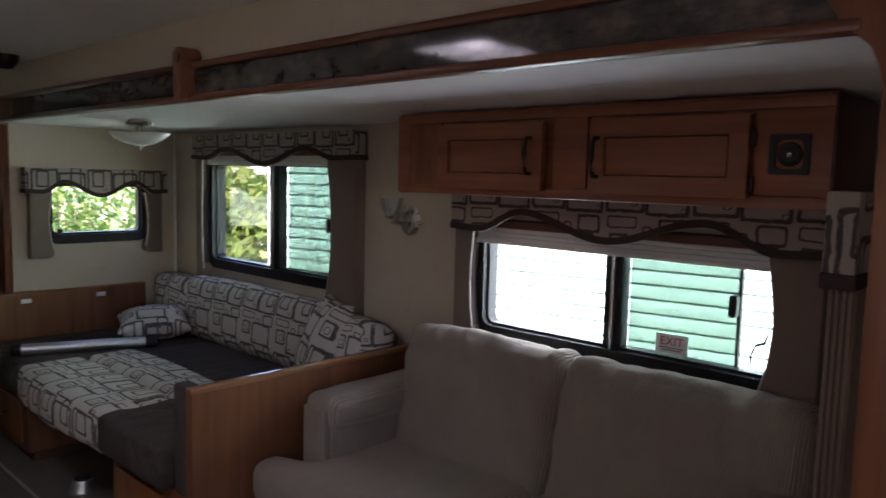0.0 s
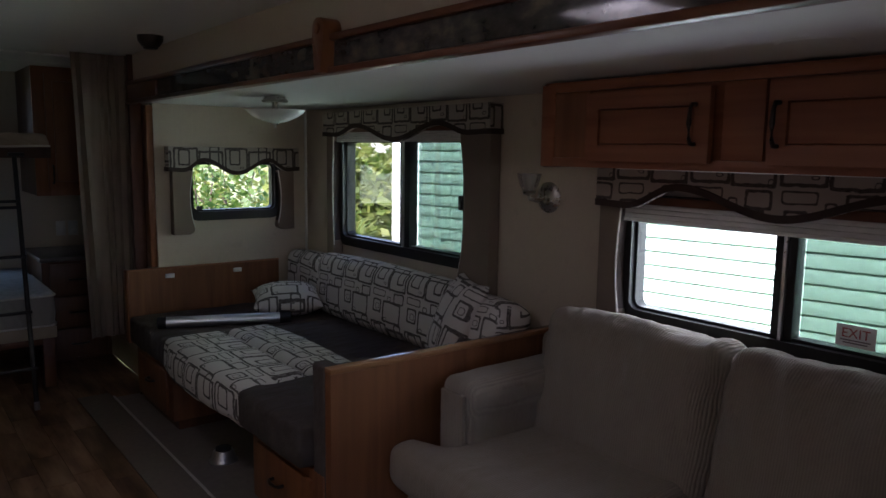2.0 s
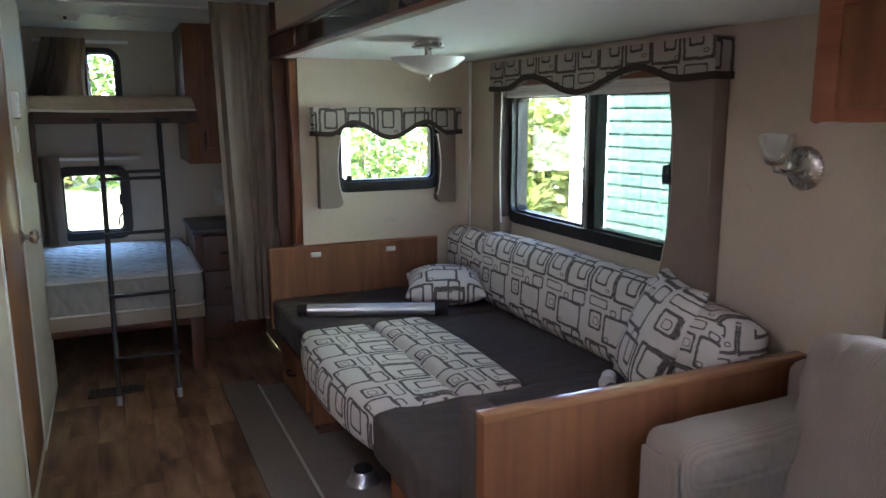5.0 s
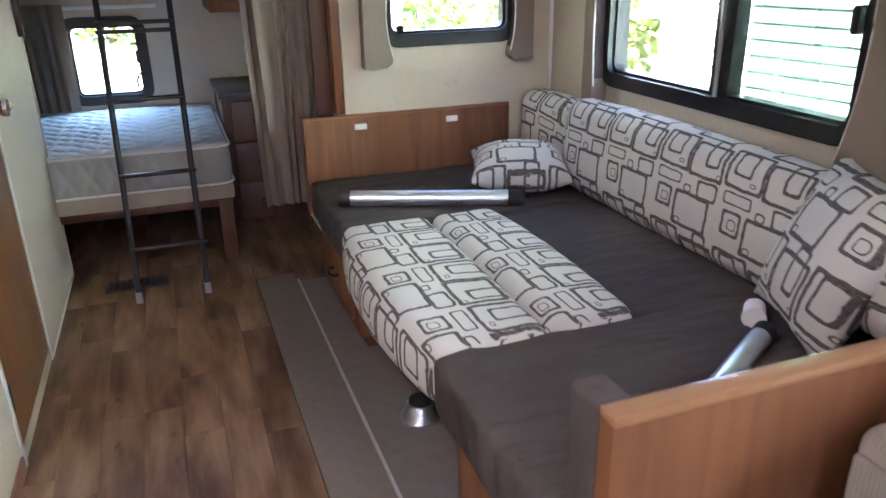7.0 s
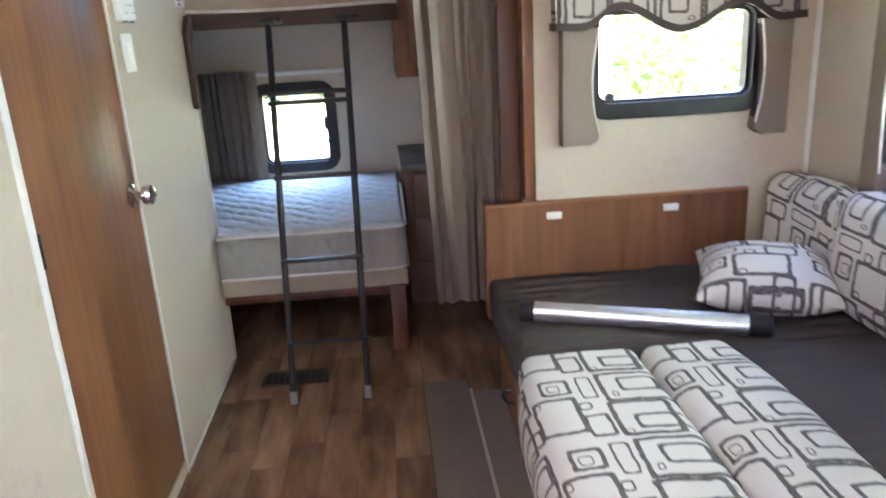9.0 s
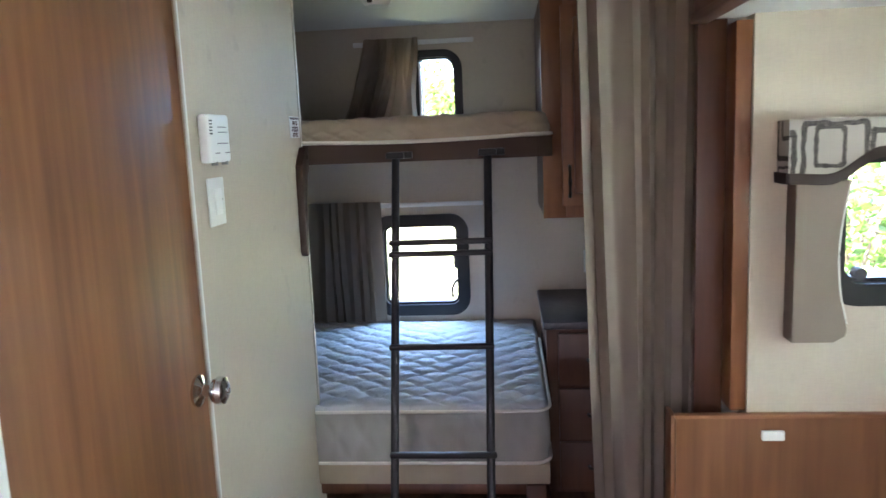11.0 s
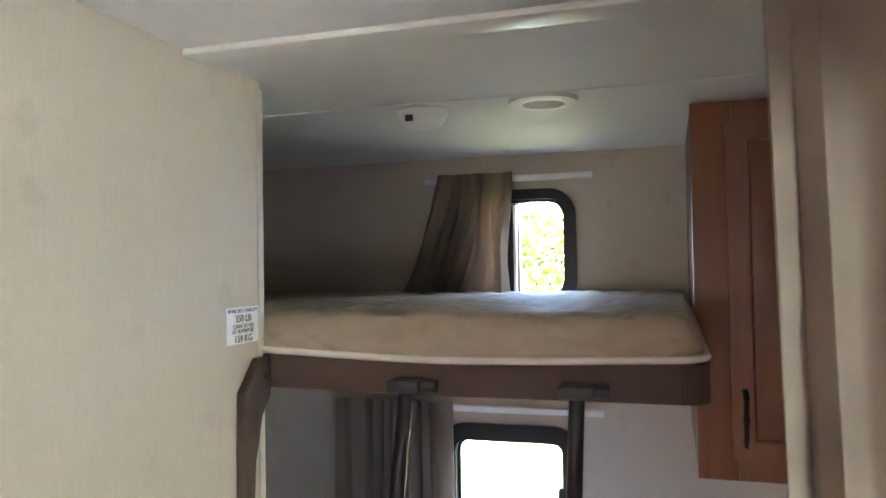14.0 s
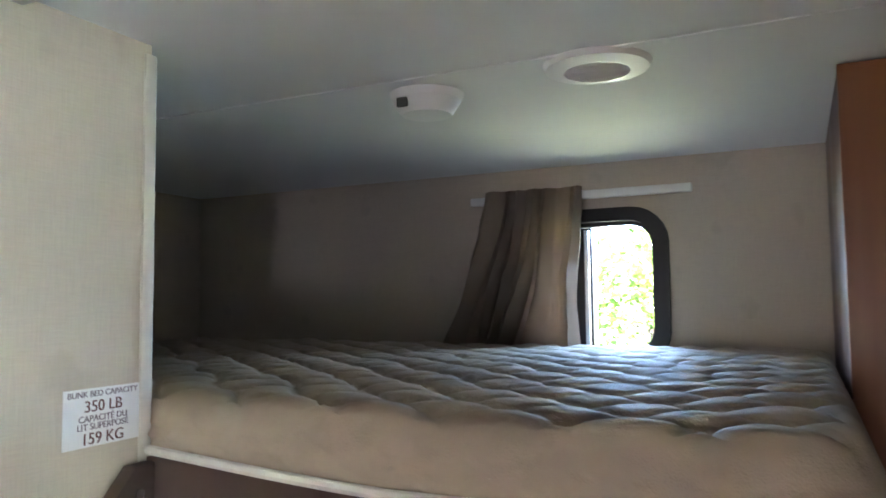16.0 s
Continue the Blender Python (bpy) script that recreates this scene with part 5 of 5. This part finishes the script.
part("ticking", quilted(REAR_X + 0.004, BX, LEFT_Y + 0.004, 2.184, 1.442, 1.518, 0.034, 0.110, 0.020, 0.07, 0.0085, taper=0.04), QUILT_TAN, umat, smooth=70)
part("piping", edge_line(REAR_X + 0.62, BX + 0.004, WALL_Y + 0.004, 2.192, 1.444, 0.07, 0.0062, 0.008, 0.04), PIPING, umat, "white piping")
lower = thing("lower_bunk", (-5.0, 1.3, 0), "low wooden bunk base with a tan cover", "bunk bed")
part("deck", box(REAR_X + 0.004, -4.405, LEFT_Y + 0.004, 2.165, 0.300, 0.372, 0.006), BED_FRAME, lower)
# rail and leg darkened in colour for the shade under the bunk
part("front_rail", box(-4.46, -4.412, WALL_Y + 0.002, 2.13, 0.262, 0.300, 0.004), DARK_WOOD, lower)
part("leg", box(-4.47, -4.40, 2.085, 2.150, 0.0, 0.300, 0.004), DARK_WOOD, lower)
lmat = thing("lower_mattress", (-5.0, 1.3, 0.374), "thick pale blue-white quilted mattress on the lower bunk", "mattress")
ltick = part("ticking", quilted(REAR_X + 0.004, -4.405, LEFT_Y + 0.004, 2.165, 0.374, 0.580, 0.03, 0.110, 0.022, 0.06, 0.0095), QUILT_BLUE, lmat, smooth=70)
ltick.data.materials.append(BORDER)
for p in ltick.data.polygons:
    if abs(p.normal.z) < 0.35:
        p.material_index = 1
part("piping", edge_line(REAR_X + 0.3, -4.402, WALL_Y + 0.004, 2.170, 0.556, 0.06, 0.006), PIPING, lmat, "pale piping")
part("piping", edge_line(REAR_X + 0.3, -4.400, WALL_Y + 0.004, 2.170, 0.378, 0.06, 0.006), PIPING, lmat, "pale piping")

brk = thing("bunk_bracket", (-4.40, WALL_Y + 0.02, 1.09), "brown padded bracket hanging under the upper bunk", "bracket")
part("pad", slab("y", [(-4.455, 1.432), (-4.425, 1.432), (-4.372, 1.375), (-4.366, 1.10), (-4.378, 1.088), (-4.392, 1.092), (-4.396, 1.25), (-4.42, 1.33), (-4.455, 1.36)], WALL_Y + 0.001, WALL_Y + 0.024, bevel=0.004), BROWN_VINYL, brk)
part("bolt", moved(turned([(0.006, 0.0), (0.006, 0.003)], (0, 0, 0), 10), pose(-4.43, WALL_Y + 0.024, 1.40, -90)), CHROME, brk)

# ladder leaning on the bunk
ladder = thing("bunk_ladder", (-4.0, 1.84, 0), "black steel ladder leaning against the upper bunk", "ladder")


def rail_x(z):
    return -4.0 - 0.395 * z / 1.39


for y0, y1 in ((1.692, 1.706), (1.975, 1.992)):
    part("rail", tube([(rail_x(0.04), y0, 0.04), (rail_x(1.385), y1, 1.385)], 0.0125, 14), BLACK_METAL, ladder)
    part("rubber_foot", tube([(rail_x(0.0) , y0, 0.0), (rail_x(0.045), y0, 0.045)], 0.015, 12), GREY_FOOT, ladder, "grey rubber foot")
    hk = part("hook", box(-4.432, -4.372, y1 - 0.028, y1 + 0.028, 1.385, 1.405, 0.004), BLACK_METAL, ladder)
    part("hook_knob", tube([(-4.40, y1 + 0.020, 1.395), (-4.40, y1 + 0.052, 1.395)], 0.011, 12), BLACK_METAL, hk)
for z in (0.225, 0.525, 0.828, 1.098, 1.132):
    part("rung", moved(cushion((0.020, 0.315, 0.017), 0.006, 0.2), pose(rail_x(z) + 0.012, 1.842, z)), BLACK_METAL, ladder)

# wardrobe over the nightstand
wx, wy = -4.950, 2.186
ward = thing("wardrobe_cabinet", (-5.25, 2.4, 1.12), "tall stained wooden wall cabinet beside the upper bunk", "cabinet")
part("body", box(REAR_X + 0.002, wx - 0.018, wy + 0.002, SIDE_Y - 0.002, 1.124, CEIL - 0.002), DARK_WOOD, ward)
fr = bmesh.new()
for a, b, c, d in ((wy, wy + 0.085, 1.12, CEIL - 0.003), (SIDE_Y - 0.04, SIDE_Y - 0.002, 1.12, CEIL - 0.003), (wy + 0.085, SIDE_Y - 0.04, 1.12, 1.18), (wy + 0.085, SIDE_Y - 0.04, 1.895, CEIL - 0.003)):
    box(wx - 0.018, wx, a, b, c, d, 0.0015, fr)
part("face_frame", fr, WOOD_Z, ward)
wd = raised_door("x", wy + 0.072, SIDE_Y - 0.02, 1.168, 1.905, wx, 1, ward, WOOD_Z)
pull("x", wy + 0.098, 1.205, 1.318, wx + 0.022, 1, wd)

night = thing("nightstand", (-5.25, 2.4, 0), "dark stained wooden nightstand with drawers and a dark top", "nightstand")
part("body", box(REAR_X + 0.002, wx - 0.018, wy + 0.004, SIDE_Y - 0.002, 0.0, 0.682), DARK_WOOD, night)
part("face_frame", ring("x", rounded_rect(wy, SIDE_Y - 0.002, 0.0, 0.682, 0.003, 2), rounded_rect(wy + 0.04, SIDE_Y - 0.03, 0.10, 0.672, 0.003, 2), wx - 0.018, wx), DARK_WOOD, night)
part("top", box(REAR_X + 0.002, wx + 0.020, wy - 0.012, SIDE_Y - 0.002, 0.683, 0.712, 0.005), COUNTER, night, "dark speckled top")
for a, b in ((0.455, 0.665), (0.232, 0.440), (0.02, 0.217)):
    dr = part("drawer", box(wx, wx + 0.018, wy + 0.045, SIDE_Y - 0.03, a, b, 0.004), DARK_WOOD, night)
    pull("x", 2.345, (a + b) / 2, (a + b) / 2 + 0.10, wx + 0.018, 1, dr, True)

for y, nm, lab in ((2.425, "wall_switch", "white plate on the wall above the nightstand"), (2.508, "wall_outlet", "white socket plate above the nightstand")):
    o = thing(nm, (REAR_X, y, 0.79), lab, "switch" if nm == "wall_switch" else "outlet")
    part("plate", box(REAR_X + 0.0005, REAR_X + 0.007, y - 0.032, y + 0.032, 0.790, 0.896, 0.003), TRIM_WHITE, o)
    if nm == "wall_switch":
        part("rocker", box(REAR_X + 0.006, REAR_X + 0.012, y - 0.013, y + 0.013, 0.820, 0.866, 0.002), DEVICE, o)
    else:
        for z in (0.818, 0.852):
            part("socket", box(REAR_X + 0.006, REAR_X + 0.010, y - 0.015, y + 0.015, z, z + 0.024, 0.004), DEVICE, o)

# curtains
def rod(y0, y1, z):
    r = thing("curtain_track", (REAR_X, (y0 + y1) / 2, z), "white curtain track above the bunk window", "curtain track", group="curtain tracks")
    part("track", box(REAR_X + 0.001, REAR_X + 0.022, y0, y1, z - 0.010, z + 0.010, 0.003), TRIM_WHITE, r)


rod(1.36, 1.912, 1.878)
rod(1.03, 1.932, 1.136)
solid("window_curtain", cloth_wall("x", 1.415, 1.665, 1.505, 1.896, REAR_X + 0.044, 6, 0.027, 3, uneven=0.8, lean=lambda s, t: -0.13 * (1 - t) ** 1.3 * (1 - 0.80 * s) + 0.012 * math.sin(9 * s + 5 * t) * (1 - t)), CURTAIN_DARK, "short brown curtain pushed aside at the upper bunk window", "curtain", group="bunk curtains", smooth=60)
solid("window_curtain", cloth_wall("x", 1.045, 1.448, 0.584, 1.158, REAR_X + 0.040, 8, 0.020, 8, narrow=-0.04, uneven=0.6), CURTAIN_DARK, "short brown pleated curtain at the lower bunk window", "curtain", group="bunk curtains", smooth=60)
solid("bunk_privacy_curtain", cloth_wall("x", 2.222, 2.552, 0.365, 1.948, -3.992, 6, 0.024, 14, lean=lambda s, t: 0.045 * (1 - t) * (1 - s) - 0.03 * (1 - t) * s, uneven=0.65), CURTAIN, "long taupe pleated privacy curtain drawn aside before the bunks", "curtain", smooth=60)

# ceiling fittings over the bunk
smoke = thing("smoke_detector", (-4.825, 1.60, CEIL), "white round smoke detector on the ceiling", "detector")
part("base", turned([(0.056, -0.012), (0.060, 0.0)], (-4.825, 1.60, CEIL - 0.001), 32), DEVICE, smoke)
part("cover", turned([(0.030, -0.034), (0.040, -0.034), (0.050, -0.020), (0.055, -0.012)], (-4.825, 1.60, CEIL - 0.001), 32), DEVICE, smoke)
part("vent_slot", box(-4.776, -4.770, 1.575, 1.592, CEIL - 0.030, CEIL - 0.016), DARK_SLOT, smoke)
vent = thing("ceiling_vent", (-4.80, 1.882, CEIL), "round white air vent with slanted slats in the ceiling", "vent")
part("flange", turned([(0.046, -0.001), (0.046, -0.012), (0.052, -0.012), (0.072, -0.008), (0.076, 0.0), (0.046, 0.0)], (-4.80, 1.882, CEIL - 0.0005), 40, caps=False), DEVICE, vent, smooth=40)
part("throat", turned([(0.0455, -0.0045), (0.0455, -0.0005)], (-4.80, 1.882, CEIL), 32), DARK_SLOT, vent)
for k in range(4):
    x = -0.030 + 0.020 * k
    hw = math.sqrt(0.045 ** 2 - x * x)
    part("slat", moved(box(-0.0035, 0.0035, -hw, hw, -0.0008, 0.0008), pose(-4.80 + x, 1.882, CEIL - 0.009, 0, -38, 0)), DEVICE, vent)

def ring_flat(x0, x1, y0, y1, w, z0, z1):
    """A flat rectangular frame lying on the floor."""
    bm = box(x0, x1, y0, y0 + w, z0, z1, 0.001)
    for b in ((x0, x1, y1 - w, y1), (x0, x0 + w, y0 + w, y1 - w), (x1 - w, x1, y0 + w, y1 - w)):
        merge(bm, box(*b, z0, z1, 0.001))
    return bm


# low register in the floor beside the ladder
register = thing("floor_register", (-4.21, 1.68, 0), "dark brown metal heating register set in the floor", "register")
part("frame", ring_flat(-4.270, -4.155, 1.545, 1.812, 0.014, 0.0, 0.009), REGISTER, register)
part("throat", box(-4.257, -4.168, 1.558, 1.799, 0.0005, 0.002), DARK_SLOT, register)
for k in range(9):
    part("slat", box(-4.257, -4.168, 1.574 + 0.026 * k, 1.582 + 0.026 * k, 0.002, 0.007), REGISTER, register)

# ---- outdoors ----
solid("ground", box(-250, 250, -250, 250, -1.0, -0.8), GROUND, "sunlit yellow-green lawn with dry patches", "ground", "structure")
house = thing("neighbour_house", (0, 7.5, -0.8), "mint-green house with horizontal vinyl siding", "house")
part("wall", box(-6.15, 9.0, 5.84, 10.0, -0.8, 3.3), SIDING, house)
part("corner_trim", box(-6.24, -6.14, 5.80, 5.95, -0.8, 3.3, 0.005), TRIM_WHITE, house, "white corner board")
part("roof", slab("x", [(5.4, 3.28), (8.0, 4.6), (10.6, 3.28), (10.6, 3.38), (8.0, 4.75), (5.4, 3.38)], -6.6, 9.4), ROOFING, house)
siding_me = None
for k in range(40):
    z = -0.78 + 0.1016 * k
    if siding_me is None:
        prof = [(5.84, 0.0), (5.812, 0.001), (5.808, 0.006), (5.810, 0.045), (5.816, 0.068), (5.826, 0.084), (5.834, 0.097), (5.836, 0.1016), (5.84, 0.1016)]
        b0 = slab("x", [(y, z + h) for y, h in prof], -6.14, 9.0)
        ob = part("siding_board", b0, SIDING, house, smooth=38)
        siding_me = ob.data
    else:
        ob = new("siding_board", siding_me)
        ob.parent = house
        ob.location.z = 0.1016 * k
house.location = (0.317, 8.07, -0.8)
house.rotation_euler.z = radians(9.5)


def shrub(at, size, leaves, seed, material, label, blade=0.07):
    rng = random.Random(seed)
    s = thing("shrub", at, label, "shrub", group="shrubs behind the trailer")
    base = Vector(at)
    stems = bmesh.new()
    tips = []
    for k in range(9):
        a = rng.uniform(0, 6.28)
        lean = rng.uniform(0.15, 0.9)
        end = base + Vector((math.cos(a) * size[0] * lean, math.sin(a) * size[1] * lean, size[2] * rng.uniform(0.55, 0.95)))
        mid = base.lerp(end, 0.5) + Vector((rng.uniform(-0.15, 0.15), rng.uniform(-0.15, 0.15), 0.15))
        tube([base + Vector((rng.uniform(-0.1, 0.1), rng.uniform(-0.1, 0.1), 0)), mid, end], [0.035, 0.022, 0.008], 6, stems)
        tips += [mid, end, mid.lerp(end, 0.5)]
    part("stems", stems, BARK, s)
    vs, fs = [], []
    for k in range(leaves):
        c = rng.choice(tips)
        sp = size[2] * 0.26
        p = c + Vector((rng.gauss(0, sp), rng.gauss(0, sp), rng.gauss(0, sp * 0.8))) - base
        if p.z < 0.02:
            p.z = rng.uniform(0.02, 0.4)
        d = Vector((rng.uniform(-1, 1), rng.uniform(-1, 1), rng.uniform(-0.7, 0.5))).normalized()
        w = d.cross(Vector((rng.uniform(-1, 1), rng.uniform(-1, 1), rng.uniform(-1, 1)))).normalized()
        ln = blade * rng.uniform(0.7, 1.5)
        i = len(vs)
        vs += [p, p + d * ln * 0.5 + w * ln * 0.28, p + d * ln, p + d * ln * 0.5 - w * ln * 0.28]
        fs += [(i, i + 1, i + 2), (i, i + 2, i + 3)]
    me = bpy.data.meshes.new("crown")
    me.from_pydata([tuple(v) for v in vs], [], fs)
    me.materials.append(material)
    ob = new("crown", me)
    ob.parent = s
    tagged(ob, kind="stuff")
    return s


for k, (x, y, w, h, m) in enumerate(((-8.4, 4.3, 1.0, 2.2, LEAF), (-9.8, 5.6, 1.1, 2.5, LEAF_YELLOW), (-13.0, 9.4, 1.2, 2.4, LEAF_YELLOW),
                                     (-24.0, 3.0, 2.4, 5.2, LEAF), (-25.2, 0.6, 2.2, 4.4, LEAF_YELLOW), (-26.4, -1.8, 2.6, 5.6, LEAF), (-25.0, -5.0, 2.4, 4.8, LEAF), (-26.0, 6.0, 2.6, 5.4, LEAF_YELLOW))):
    shrub((x, y, -0.8), (w, w, h), 2600, 30 + k, m, "leafy sunlit shrub in the yard" if m is LEAF else "yellow-green sunlit shrub in the yard", 0.10 if x > -12 else 0.24)
rng = random.Random(5)
palm = thing("fan_palm", (-7.4, 5.95, -0.8), "low palm with narrow yellow-green fronds", "palm")
part("trunk", tube([(-7.4, 5.95, -0.8), (-7.38, 5.95, -0.2), (-7.4, 5.97, 0.2)], [0.11, 0.09, 0.08], 10), BARK, palm)
blades = bmesh.new()
for k in range(70):
    a, up = rng.uniform(0, 6.28), rng.uniform(0.0, 1.2)
    d = Vector((math.cos(a) * math.cos(up), math.sin(a) * math.cos(up), math.sin(up)))
    side = d.cross(Vector((0, 0, 1))).normalized()
    ln = rng.uniform(0.6, 1.1)
    p = [Vector((-7.4, 5.97, 0.2)) + d * ln * t + Vector((0, 0, -0.45 * ln * t * t)) for t in (0, 0.35, 0.7, 1.0)]
    row = [(blades.verts.new(q - side * w), blades.verts.new(q + side * w)) for q, w in zip(p, (0.008, 0.02, 0.014, 0.002))]
    for (a0, a1), (b0, b1) in zip(row, row[1:]):
        blades.faces.new((a0, a1, b1, b0))
part("fronds", blades, LEAF_YELLOW, palm)
gate = thing("white_post", (-6.9, 3.75, -0.8), "white painted post in the yard", "post")
part("post", box(-6.95, -6.85, 3.70, 3.80, -0.8, 1.9, 0.008), TRIM_WHITE, gate)
part("post_cap", box(-6.97, -6.83, 3.68, 3.82, 1.9, 1.94, 0.006), TRIM_WHITE, gate)

# ---- floors, piece by piece ----
floor = thing("floor", (0, 0, 0), "brown wood-look plank floor, worn", "floor", kind="structure")
part("underlay", box(REAR_X, FRONT_X, LEFT_Y, SIDE_Y, -0.05, -0.004), SEAM, floor)
solid("floor_slide", box(SLIDE_X0 - 0.1, SLIDE_X1, 2.372, SLIDE_Y, -0.01, 0.008), SLIDE_FLOOR, "grey vinyl floor of the slide-out", "floor", "structure")
solid("floor_strip", box(-4.07, 0.36, 2.19, 2.362, -0.003, 0.006, 0.002), plain("grey_strip_carpet", (0.22, 0.185, 0.15), 0.95, vary=0.2, scale=60, bump=0.4), "grey carpet strip along the slide-out", "carpet", "structure")
solid("trim_floor_edge", box(-3.98, 0.34, 2.362, 2.372, -0.003, 0.012, 0.002), EDGING, "thin metal edging between the floors", "trim", "structure")
plank_meshes = {}
rng = random.Random(11)
PW = 0.1185
for r in range(int((2.19 - LEFT_Y) / PW) + 1):
    y = 2.188 - PW * (r + 1)
    x = REAR_X - rng.uniform(0.0, 0.9)
    while x < FRONT_X:
        ln = rng.choice((0.36, 0.48, 0.60, 0.72))
        a, b = max(x, REAR_X), min(x + ln, FRONT_X)
        if b - a > 0.05:
            key = round(b - a, 3)
            if key not in plank_meshes:
                bm = box(0.0006, b - a - 0.0006, 0.0005, PW - 0.0005, -0.006, 0.0, 0.0008, seg=1)
                me = to_mesh(bm, "plank")
                me.materials.append(PLANK)
                plank_meshes[key] = me
            ob = new("plank", plank_meshes[key])
            ob.parent = floor
            ob.location = (a, y, 0)
        x += ln
for x1, y0, y1 in ((-4.072, 2.190, 2.366), (-3.957, 2.367, SIDE_Y)):
    part("plank", box(REAR_X, x1, y0, y1, -0.006, 0.0, 0.001), PLANK, floor)
